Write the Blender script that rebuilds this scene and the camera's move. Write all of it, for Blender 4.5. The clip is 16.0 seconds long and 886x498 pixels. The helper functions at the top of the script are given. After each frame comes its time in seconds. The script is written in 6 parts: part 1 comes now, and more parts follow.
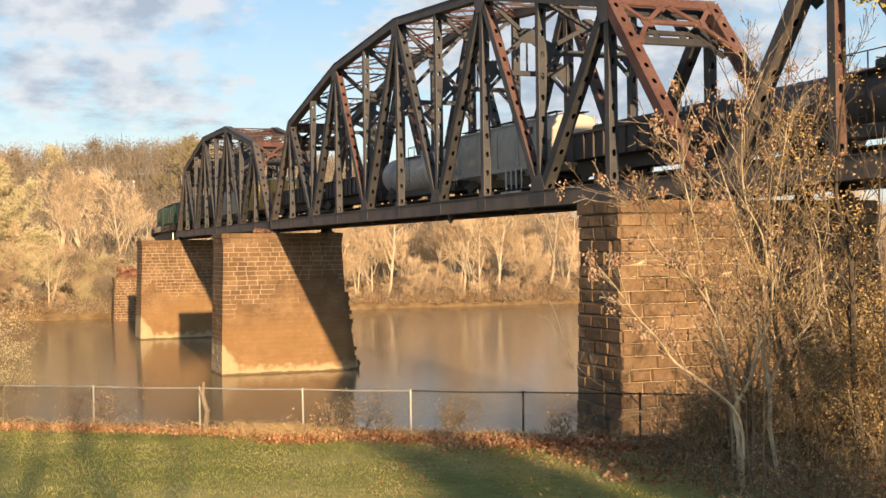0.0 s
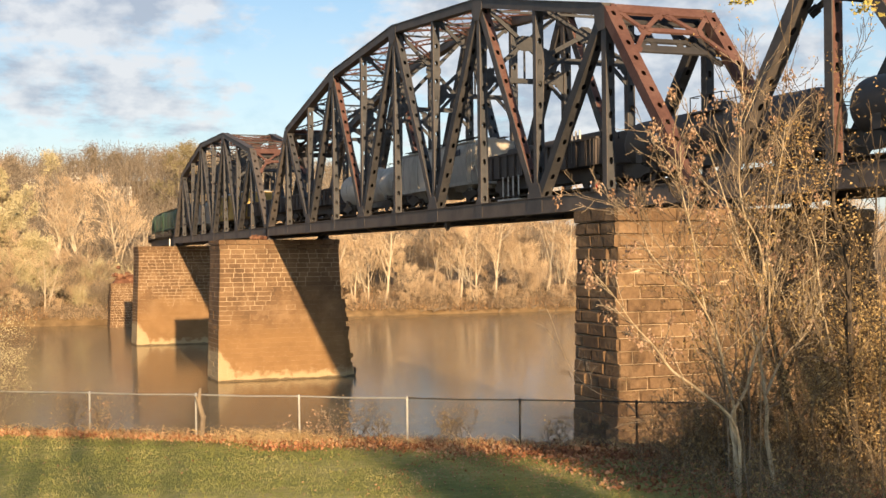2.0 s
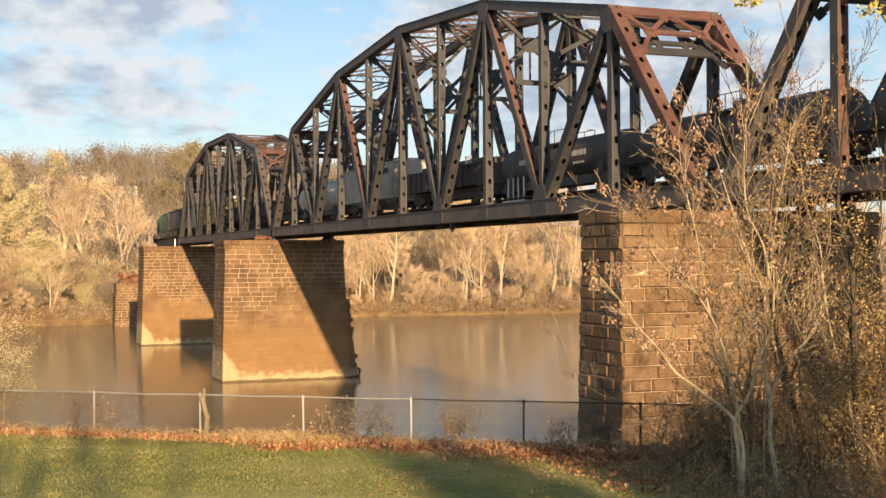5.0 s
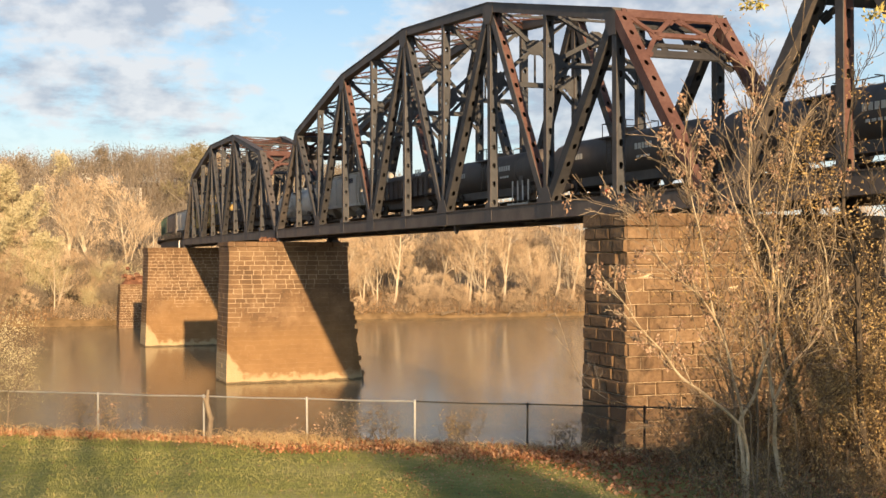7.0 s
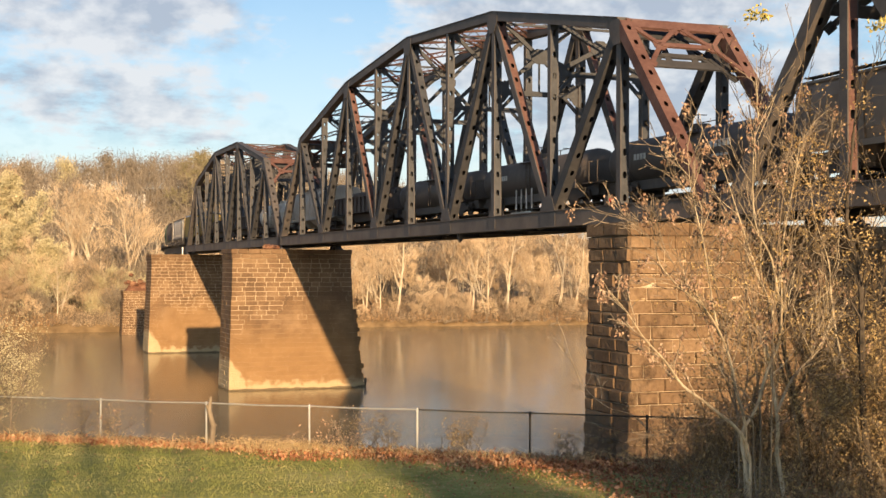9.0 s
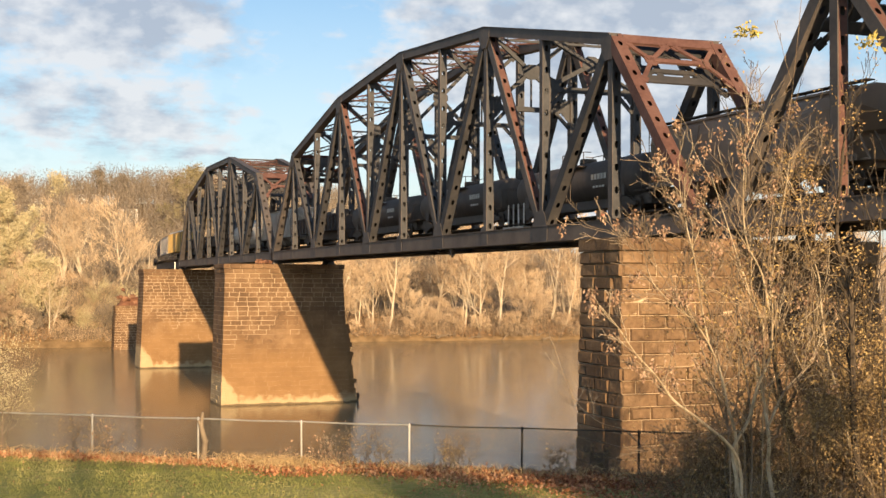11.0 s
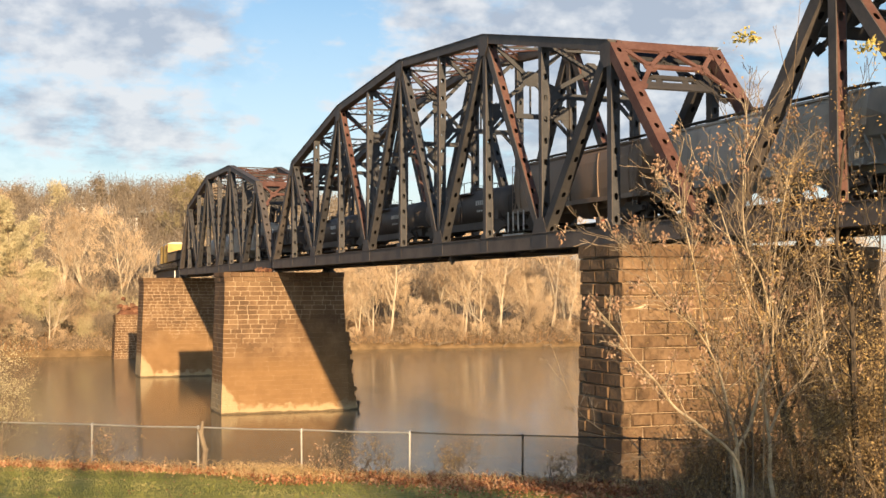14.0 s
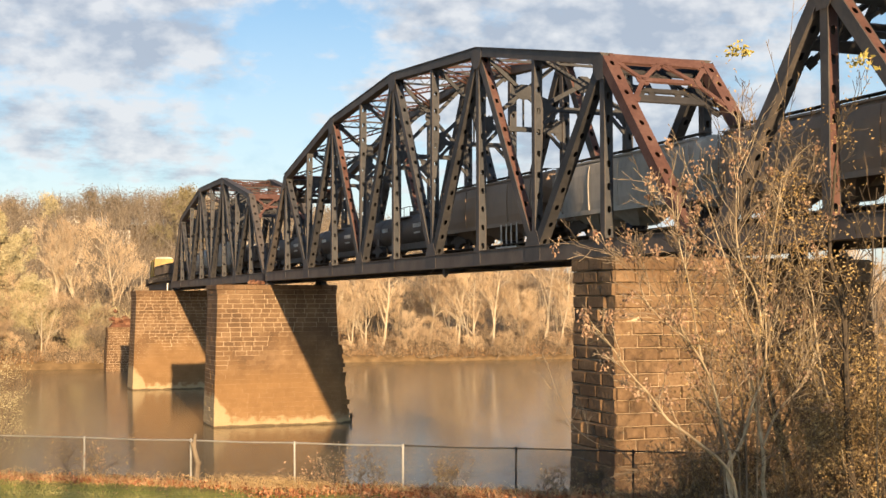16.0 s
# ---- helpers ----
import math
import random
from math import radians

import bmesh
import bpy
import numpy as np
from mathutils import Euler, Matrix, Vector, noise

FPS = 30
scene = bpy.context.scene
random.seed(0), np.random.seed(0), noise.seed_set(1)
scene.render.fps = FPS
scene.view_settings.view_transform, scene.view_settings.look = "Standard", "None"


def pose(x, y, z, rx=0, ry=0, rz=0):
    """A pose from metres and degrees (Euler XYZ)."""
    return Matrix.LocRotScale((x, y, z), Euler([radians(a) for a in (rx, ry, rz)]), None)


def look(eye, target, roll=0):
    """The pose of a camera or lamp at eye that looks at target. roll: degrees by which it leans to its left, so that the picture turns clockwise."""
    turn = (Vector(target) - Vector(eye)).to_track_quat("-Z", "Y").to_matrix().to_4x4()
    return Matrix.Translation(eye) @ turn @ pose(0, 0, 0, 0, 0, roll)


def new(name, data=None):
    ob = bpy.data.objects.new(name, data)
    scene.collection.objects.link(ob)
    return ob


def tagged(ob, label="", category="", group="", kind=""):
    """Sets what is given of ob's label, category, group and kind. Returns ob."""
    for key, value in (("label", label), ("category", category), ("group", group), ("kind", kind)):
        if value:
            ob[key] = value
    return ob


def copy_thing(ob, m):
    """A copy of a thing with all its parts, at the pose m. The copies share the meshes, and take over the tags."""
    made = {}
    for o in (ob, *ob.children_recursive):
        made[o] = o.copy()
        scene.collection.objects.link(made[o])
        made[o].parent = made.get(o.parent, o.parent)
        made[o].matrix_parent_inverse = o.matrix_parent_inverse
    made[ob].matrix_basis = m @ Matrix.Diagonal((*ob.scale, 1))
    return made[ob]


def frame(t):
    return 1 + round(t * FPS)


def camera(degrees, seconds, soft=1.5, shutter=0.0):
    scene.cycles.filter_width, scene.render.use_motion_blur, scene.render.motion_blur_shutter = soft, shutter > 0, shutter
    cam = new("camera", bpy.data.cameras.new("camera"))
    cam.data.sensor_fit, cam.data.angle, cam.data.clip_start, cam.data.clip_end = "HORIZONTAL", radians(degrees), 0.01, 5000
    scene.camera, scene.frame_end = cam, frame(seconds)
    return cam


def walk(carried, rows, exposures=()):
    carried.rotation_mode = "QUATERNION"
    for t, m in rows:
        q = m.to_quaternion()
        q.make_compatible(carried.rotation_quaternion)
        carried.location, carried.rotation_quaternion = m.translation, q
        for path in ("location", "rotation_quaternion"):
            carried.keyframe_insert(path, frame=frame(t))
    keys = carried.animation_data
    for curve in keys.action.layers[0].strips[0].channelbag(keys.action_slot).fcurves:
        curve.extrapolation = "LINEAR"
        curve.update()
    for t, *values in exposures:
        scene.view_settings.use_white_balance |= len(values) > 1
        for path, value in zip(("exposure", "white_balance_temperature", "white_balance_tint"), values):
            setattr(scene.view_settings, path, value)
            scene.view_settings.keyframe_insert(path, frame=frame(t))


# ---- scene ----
# Camera: hand-held at an upper window, turning slowly up
cam = camera(37.99, 16.0, soft=1.5)
walk(cam, [
    (0, pose(-30.126, 0.048, 12.127, 90.033, 0.766, -20.751)),
    (0.5, pose(-30.116, 0.076, 12.127, 90.291, 0.723, -20.792)),
    (1, pose(-30.125, 0.061, 12.139, 90.448, 0.760, -20.951)),
    (1.5, pose(-30.132, 0.051, 12.129, 90.400, 0.670, -20.949)),
    (2, pose(-30.135, 0.052, 12.131, 90.349, 0.566, -20.897)),
    (2.5, pose(-30.127, 0.050, 12.129, 90.321, 0.630, -20.976)),
    (3, pose(-30.124, 0.039, 12.126, 90.217, 0.676, -20.905)),
    (3.5, pose(-30.118, 0.059, 12.135, 90.234, 0.645, -20.849)),
    (4, pose(-30.126, 0.019, 12.125, 90.327, 0.500, -20.881)),
    (6.5, pose(-30.131, 0.051, 12.134, 90.469, 0.111, -20.459)),
    (7, pose(-30.131, 0.050, 12.133, 90.507, 0.111, -20.496)),
    (7.5, pose(-30.132, 0.050, 12.133, 90.545, 0.113, -20.459)),
    (8, pose(-30.147, 0.026, 12.139, 90.585, -0.056, -20.493)),
    (8.5, pose(-30.143, 0.029, 12.139, 90.708, -0.213, -20.507)),
    (9, pose(-30.147, 0.029, 12.132, 90.878, -0.226, -20.359)),
    (11.5, pose(-30.152, -0.046, 12.154, 91.571, -0.193, -20.723)),
    (12, pose(-30.136, 0.011, 12.145, 91.376, -0.260, -20.686)),
    (12.5, pose(-30.130, 0.015, 12.145, 91.190, -0.055, -20.614)),
    (13, pose(-30.129, 0.003, 12.150, 91.305, -0.006, -20.663)),
    (13.5, pose(-30.130, 0.008, 12.140, 91.657, 0.016, -20.680)),
    (14, pose(-30.121, 0.005, 12.147, 91.857, 0.083, -20.675)),
    (14.5, pose(-30.130, -0.006, 12.150, 91.936, 0.044, -20.776)),
    (15, pose(-30.127, -0.014, 12.150, 92.196, 0.081, -20.927)),
    (15.5, pose(-30.154, -0.057, 12.161, 92.408, 0.117, -20.966)),
    (16, pose(-30.141, 0.000, 12.150, 92.419, 0.064, -20.996)),
])

# Light: low late-afternoon sun behind the camera, sky with broken cloud
SUN = Vector((0.093, 1.0, -0.195)).normalized()
ELEV = math.asin(-SUN.z)
ROT = math.atan2(-SUN.x, -SUN.y)
sun = new("sun", bpy.data.lights.new("sun", "SUN"))
sun.data.energy, sun.data.angle, sun.data.color = 5.0, radians(0.6), (1.0, 0.70, 0.40)
sun.matrix_world = look((0, 0, 60), Vector((0, 0, 60)) + SUN)

world = bpy.data.worlds.new("sky")
scene.world = world
world.use_nodes = True


def sky_nodes():
    nt = world.node_tree
    N, L = nt.nodes, nt.links
    N.clear()
    out = N.new("ShaderNodeOutputWorld")
    bg = N.new("ShaderNodeBackground")
    bg.inputs["Strength"].default_value = 0.0765
    sky = N.new("ShaderNodeTexSky")
    sky.sky_type, sky.sun_disc = "NISHITA", False
    sky.sun_elevation, sky.sun_rotation = max(ELEV, 0.3), ROT
    sky.air_density, sky.dust_density, sky.ozone_density = 1.0, 0.6, 2.0
    co = N.new("ShaderNodeTexCoord")
    sep = N.new("ShaderNodeSeparateXYZ")
    L.new(co.outputs["Generated"], sep.inputs[0])

    def math_node(op, a, b=None, clamp=False):
        n = N.new("ShaderNodeMath")
        n.operation, n.use_clamp = op, clamp
        for i, v in enumerate((a, b)):
            if v is None:
                continue
            if isinstance(v, (int, float)):
                n.inputs[i].default_value = v
            else:
                L.new(v, n.inputs[i])
        return n.outputs[0]
    # clouds lie on a flat layer: direction divided by height
    zz = math_node("ADD", math_node("MAXIMUM", sep.outputs[2], 0.0), 0.24)
    u = math_node("DIVIDE", sep.outputs[0], zz)
    v = math_node("DIVIDE", sep.outputs[1], zz)
    comb = N.new("ShaderNodeCombineXYZ")
    L.new(u, comb.inputs[0])
    L.new(v, comb.inputs[1])

    def noise_tex(scale, detail, off, rough=0.55):
        mp = N.new("ShaderNodeMapping")
        mp.inputs["Location"].default_value = off
        L.new(comb.outputs[0], mp.inputs[0])
        n = N.new("ShaderNodeTexNoise")
        n.inputs["Scale"].default_value, n.inputs["Detail"].default_value = scale, detail
        n.inputs["Roughness"].default_value = rough
        L.new(mp.outputs[0], n.inputs["Vector"])
        return n.outputs["Fac"]
    big = noise_tex(2.0, 4, CLOUD_A)
    fine = noise_tex(8.0, 8, CLOUD_B, 0.6)
    dens = math_node("ADD", math_node("MULTIPLY", big, 0.9), math_node("MULTIPLY", fine, 0.95))
    # rounded puffs
    puff = N.new("ShaderNodeTexNoise")
    puff.inputs["Scale"].default_value, puff.inputs["Detail"].default_value, puff.inputs["Roughness"].default_value = 34.0, 4, 0.5
    squash = N.new("ShaderNodeMapping")
    squash.inputs["Scale"].default_value = (1, 1, 1.5)
    L.new(co.outputs["Generated"], squash.inputs[0])
    L.new(squash.outputs[0], puff.inputs["Vector"])
    puffs = math_node("SUBTRACT", puff.outputs["Fac"], 0.5)
    dens = math_node("ADD", dens, math_node("MULTIPLY", puffs, 0.68))
    # two cloud banks with a blue lane between them
    for az, el, wide, gain in BANKS:
        a, e = radians(az), radians(el)
        dot = N.new("ShaderNodeVectorMath")
        dot.operation = "DOT_PRODUCT"
        L.new(co.outputs["Generated"], dot.inputs[0])
        dot.inputs[1].default_value = (math.sin(a) * math.cos(e), math.cos(a) * math.cos(e), math.sin(e))
        mr = N.new("ShaderNodeMapRange")
        mr.interpolation_type = "SMOOTHSTEP"
        mr.inputs["From Min"].default_value, mr.inputs["From Max"].default_value = math.cos(radians(wide)), 1.0
        mr.inputs["To Max"].default_value = gain
        L.new(dot.outputs["Value"], mr.inputs["Value"])
        dens = math_node("ADD", dens, mr.outputs[0])
    mask = N.new("ShaderNodeMapRange")
    mask.interpolation_type = "SMOOTHSTEP"
    mask.inputs["From Min"].default_value, mask.inputs["From Max"].default_value = 0.94, 1.34
    L.new(dens, mask.inputs["Value"])
    # thin haze low down
    low = N.new("ShaderNodeMapRange")
    low.inputs["From Min"].default_value, low.inputs["From Max"].default_value = 0.0, 0.22
    low.inputs["To Min"].default_value, low.inputs["To Max"].default_value = 0.78, 0.0
    L.new(sep.outputs[2], low.inputs["Value"])
    m = math_node("MAXIMUM", mask.outputs[0], low.outputs[0], True)
    shade = N.new("ShaderNodeMapRange")
    shade.inputs["From Min"].default_value, shade.inputs["From Max"].default_value = 1.08, 1.6
    L.new(math_node("SUBTRACT", dens, math_node("MULTIPLY", puffs, 2.5)), shade.inputs["Value"])
    cl = N.new("ShaderNodeMix")
    cl.data_type = "RGBA"
    cl.inputs[6].default_value, cl.inputs[7].default_value = CLOUD_LIT, CLOUD_DIM
    L.new(shade.outputs[0], cl.inputs[0])
    mix = N.new("ShaderNodeMix")
    mix.data_type = "RGBA"
    L.new(math_node("MULTIPLY", m, 0.9), mix.inputs[0])
    gain = N.new("ShaderNodeVectorMath")
    gain.operation = "MULTIPLY"
    L.new(sky.outputs[0], gain.inputs[0])
    gain.inputs[1].default_value = SKY_GAIN
    L.new(gain.outputs[0], mix.inputs[6])
    L.new(cl.outputs[2], mix.inputs[7])
    L.new(mix.outputs[2], bg.inputs["Color"])
    L.new(bg.outputs[0], out.inputs[0])


CLOUD_A, CLOUD_B = (3.1, 0.4, 0), (0.7, 2.2, 0)
CLOUD_LIT, CLOUD_DIM = (5.9, 5.95, 6.1, 1), (3.3, 3.7, 4.4, 1)
BANKS = ((4.0, 13.5, 12.0, 0.45), (28.0, 12.0, 14.0, 0.50), (-40.0, 25.0, 30.0, 0.2), (70.0, 25.0, 30.0, 0.2))
SKY_GAIN = (0.98, 1.02, 1.03)
sky_nodes()
scene.view_settings.exposure = 0.88


# ---- materials ----
def material(name, stops, scale=1.0, rough=0.8, metal=0.0, bump=0.3, fine=8.0, per="", stretch=(1, 1, 1), spec=0.3, dist=0.02, vary=0.7):
    """Colour from two scales of noise over the stops, roughness from the same, bump from the fine one."""
    m = bpy.data.materials.new(name)
    m.use_nodes = True
    nt = m.node_tree
    N, L = nt.nodes, nt.links
    b = N["Principled BSDF"]
    b.inputs["Metallic"].default_value = metal
    b.inputs["Specular IOR Level"].default_value = spec
    geo = N.new("ShaderNodeNewGeometry")
    mp = N.new("ShaderNodeMapping")
    mp.inputs["Scale"].default_value = stretch
    L.new(geo.outputs["Position"], mp.inputs[0])
    n1 = N.new("ShaderNodeTexNoise")
    n1.inputs["Scale"].default_value, n1.inputs["Detail"].default_value = scale, 4
    L.new(mp.outputs[0], n1.inputs["Vector"])
    n2 = N.new("ShaderNodeTexNoise")
    n2.inputs["Scale"].default_value, n2.inputs["Detail"].default_value = scale * fine, 5
    L.new(mp.outputs[0], n2.inputs["Vector"])
    add = N.new("ShaderNodeMath")
    add.operation = "MULTIPLY_ADD"
    L.new(n1.outputs["Fac"], add.inputs[0])
    add.inputs[1].default_value = 1.3
    sub = N.new("ShaderNodeMath")
    sub.operation = "MULTIPLY_ADD"
    L.new(n2.outputs["Fac"], sub.inputs[0])
    sub.inputs[1].default_value, sub.inputs[2].default_value = 0.8, -0.55
    L.new(sub.outputs[0], add.inputs[2])
    fac = add.outputs[0]
    if per:
        rnd = N.new("ShaderNodeObjectInfo").outputs["Random"] if per == "object" else geo.outputs["Random Per Island"]
        pa = N.new("ShaderNodeMath")
        pa.operation = "MULTIPLY_ADD"
        L.new(rnd, pa.inputs[0])
        pa.inputs[1].default_value, pa.inputs[2].default_value = vary, -vary / 2
        tot = N.new("ShaderNodeMath")
        L.new(pa.outputs[0], tot.inputs[0])
        L.new(fac, tot.inputs[1])
        fac = tot.outputs[0]
    ramp = N.new("ShaderNodeValToRGB")
    el = ramp.color_ramp.elements
    while len(el) < len(stops):
        el.new(0.5)
    for i, c in enumerate(stops):
        el[i].position = 0.15 + 0.7 * i / max(1, len(stops) - 1)
        el[i].color = (*c, 1)
    L.new(fac, ramp.inputs[0])
    L.new(ramp.outputs[0], b.inputs["Base Color"])
    rr = N.new("ShaderNodeMapRange")
    rr.inputs["To Min"].default_value, rr.inputs["To Max"].default_value = max(0.02, rough - 0.12), min(1, rough + 0.12)
    L.new(n2.outputs["Fac"], rr.inputs["Value"])
    L.new(rr.outputs[0], b.inputs["Roughness"])
    if bump:
        bp = N.new("ShaderNodeBump")
        bp.inputs["Strength"].default_value, bp.inputs["Distance"].default_value = bump, dist
        L.new(n2.outputs["Fac"], bp.inputs["Height"])
        L.new(bp.outputs[0], b.inputs["Normal"])
    return m


STEEL = material("weathered_steel", [(0.060, 0.055, 0.054), (0.088, 0.078, 0.074), (0.125, 0.105, 0.092)], 0.6, 0.66, 0.0, 0.25, 9, spec=0.35)
# lighter, warmer copy of the steel that brightens the bottom chord's shaded side
CHORD = material("shade_lifted_steel", [(0.092, 0.074, 0.064), (0.13, 0.105, 0.088), (0.175, 0.138, 0.112)], 0.6, 0.68, 0.0, 0.25, 9, spec=0.35)
STEEL_TAN = material("slate_steel", [(0.038, 0.041, 0.046), (0.058, 0.060, 0.065), (0.084, 0.083, 0.085)], 0.5, 0.7, 0.0, 0.25, 9)
STEEL_DIM = material("dark_steel", [(0.032, 0.033, 0.036), (0.048, 0.047, 0.05), (0.07, 0.066, 0.064)], 0.5, 0.7, 0.0, 0.25, 9)
RUST = material("rusted_steel", [(0.078, 0.038, 0.031), (0.122, 0.061, 0.049), (0.162, 0.092, 0.075)], 0.7, 0.75, 0.0, 0.3, 9)
STONE = material("sandstone_block", [(0.105, 0.064, 0.036), (0.165, 0.101, 0.055), (0.245, 0.158, 0.088)], 0.5, 0.9, 0, 0.9, 12, "object", dist=0.06, vary=0.26)
STONE_STUFF = material("sandstone_block_far", [(0.105, 0.064, 0.036), (0.165, 0.101, 0.055), (0.245, 0.158, 0.088)], 0.5, 0.9, 0, 0.8, 12, "island", dist=0.06, vary=0.26)
NEAR_STONE = material("rough_bank_sandstone", [(0.11, 0.068, 0.039), (0.18, 0.113, 0.062), (0.265, 0.175, 0.10)], 0.6, 0.9, 0, 1.0, 10, "object", dist=0.07, vary=0.24)
NEAR_STUFF = material("rough_bank_sandstone_far", [(0.11, 0.068, 0.039), (0.18, 0.113, 0.062), (0.265, 0.175, 0.10)], 0.6, 0.9, 0, 0.9, 10, "island", dist=0.07, vary=0.24)
MORTAR = material("lime_mortar", [(0.40, 0.305, 0.195), (0.60, 0.48, 0.335)], 1.5, 0.95, 0, 0.3)
def river_stone(name, per):
    """Sandstone whose lower face is worn smooth and stained, with a pale crust at the waterline."""
    m = STONE.copy() if per == "object" else STONE_STUFF.copy()
    m.name = name
    N, L = m.node_tree.nodes, m.node_tree.links
    b = N["Principled BSDF"]
    col = b.inputs["Base Color"].links[0].from_socket
    geo = N.new("ShaderNodeNewGeometry")
    sep = N.new("ShaderNodeSeparateXYZ")
    L.new(geo.outputs["Position"], sep.inputs[0])
    for scale, level, swing, soft, tint, cover in ((0.22, 10.6, 9.0, 2.4, ((0.235, 0.13, 0.05), (0.32, 0.19, 0.08)), 0.64), (1.3, 1.85, 2.3, 0.28, ((0.37, 0.28, 0.15), (0.50, 0.40, 0.25)), 0.88), (0.8, 0.42, 0.5, 0.05, ((0.07, 0.055, 0.03), (0.11, 0.085, 0.05)), 0.88)):
        n = N.new("ShaderNodeTexNoise")
        n.inputs["Scale"].default_value, n.inputs["Detail"].default_value = scale, 6
        L.new(geo.outputs["Position"], n.inputs["Vector"])
        a = N.new("ShaderNodeMath")
        a.operation = "MULTIPLY_ADD"
        L.new(n.outputs["Fac"], a.inputs[0])
        a.inputs[1].default_value = swing
        L.new(sep.outputs[2], a.inputs[2])
        if scale == 1.3:
            # the crust climbs at the upstream corner
            cx = N.new("ShaderNodeMapRange")
            cx.inputs["From Min"].default_value, cx.inputs["From Max"].default_value = -5.75, -4.0
            cx.inputs["To Min"].default_value, cx.inputs["To Max"].default_value = -2.5, 0.0
            L.new(sep.outputs[0], cx.inputs["Value"])
            lift = N.new("ShaderNodeMath")
            L.new(cx.outputs[0], lift.inputs[0])
            L.new(sep.outputs[2], lift.inputs[1])
            L.new(lift.outputs[0], a.inputs[2])
        mr = N.new("ShaderNodeMapRange")
        mr.inputs["From Min"].default_value, mr.inputs["From Max"].default_value = level + soft, level - soft
        mr.inputs["To Max"].default_value = cover
        L.new(a.outputs[0], mr.inputs["Value"])
        n2 = N.new("ShaderNodeTexNoise")
        n2.inputs["Scale"].default_value, n2.inputs["Detail"].default_value = 1.3, 6
        L.new(geo.outputs["Position"], n2.inputs["Vector"])
        t = N.new("ShaderNodeMix")
        t.data_type = "RGBA"
        t.inputs[6].default_value, t.inputs[7].default_value = (*tint[0], 1), (*tint[1], 1)
        L.new(n2.outputs["Fac"], t.inputs[0])
        x = N.new("ShaderNodeMix")
        x.data_type = "RGBA"
        L.new(mr.outputs[0], x.inputs[0])
        L.new(col, x.inputs[6])
        L.new(t.outputs[2], x.inputs[7])
        col = x.outputs[2]
    L.new(col, b.inputs["Base Color"])
    return m


RIVER_STONE, RIVER_STUFF = river_stone("worn_river_sandstone", "object"), river_stone("worn_river_sandstone_far", "island")
GRASS = material("lawn_grass", [(0.13, 0.155, 0.034), (0.255, 0.255, 0.066), (0.46, 0.39, 0.165)], 0.28, 0.9, 0, 0.5, 14, dist=0.03)
BLADE = material("grass_blade", [(0.145, 0.17, 0.038), (0.285, 0.28, 0.074), (0.49, 0.415, 0.178)], 0.3, 0.7, 0, 0, 4, "island", vary=0.1)
EARTH = material("bank_soil", [(0.09, 0.06, 0.03), (0.17, 0.115, 0.055), (0.26, 0.18, 0.09)], 0.15, 0.95, 0, 0.6, 12, dist=0.1)
BARK = material("grey_brown_bark", [(0.15, 0.115, 0.08), (0.28, 0.22, 0.15)], 1.2, 0.9, 0, 0.4, 8)
PALE_BARK = material("pale_sycamore_bark", [(0.40, 0.33, 0.23), (0.66, 0.57, 0.43)], 0.8, 0.85, 0, 0.3, 6)
TAN_TWIG = material("tan_twigs", [(0.37, 0.27, 0.172), (0.52, 0.39, 0.25), (0.68, 0.53, 0.355)], 0.1, 0.9, 0, 0, 20, "object", vary=0.75)
HALO_TWIG = material("pale_tan_twigs", [(0.40, 0.29, 0.18), (0.52, 0.39, 0.25), (0.64, 0.50, 0.34)], 0.1, 0.9, 0, 0, 20, "island", vary=0.4)
HILL_OLIVE = material("faded_olive_crown", [(0.15, 0.13, 0.07), (0.24, 0.205, 0.115), (0.34, 0.29, 0.17)], 0.2, 0.9, 0, 0, 12, "island", vary=0.4)
ORANGE_TWIG = material("orange_brown_scrub", [(0.26, 0.155, 0.08), (0.42, 0.26, 0.135), (0.55, 0.38, 0.215)], 0.1, 0.9, 0, 0, 20, "island", vary=0.5)
HILL_TWIG = material("hill_twigs", [(0.145, 0.118, 0.088), (0.23, 0.19, 0.142), (0.32, 0.26, 0.188)], 0.02, 0.9, 0, 0, 20, "island", vary=0.6)
DRY_LEAF = material("dry_tan_leaf", [(0.18, 0.105, 0.066), (0.32, 0.205, 0.135), (0.47, 0.33, 0.225)], 0.5, 0.8, 0, 0, 8, "island")
FALLEN = material("fallen_brown_leaf", [(0.25, 0.095, 0.045), (0.46, 0.215, 0.10), (0.62, 0.39, 0.22)], 0.5, 0.85, 0, 0, 8, "island")
YEL_LEAF = material("faded_yellow_leaf", [(0.30, 0.26, 0.14), (0.46, 0.40, 0.235), (0.60, 0.53, 0.34)], 0.4, 0.8, 0, 0, 8, "island", vary=0.4)
GALV = material("galvanised_steel", [(0.42, 0.41, 0.38), (0.58, 0.56, 0.52)], 3, 0.45, 0.6, 0.1)
WOOD = material("creosoted_timber", [(0.05, 0.04, 0.032), (0.11, 0.088, 0.066)], 1.5, 0.9, 0, 0.4)
RAIL = material("rail_steel", [(0.12, 0.07, 0.045), (0.2, 0.13, 0.09)], 1.5, 0.5, 0.5, 0.1)


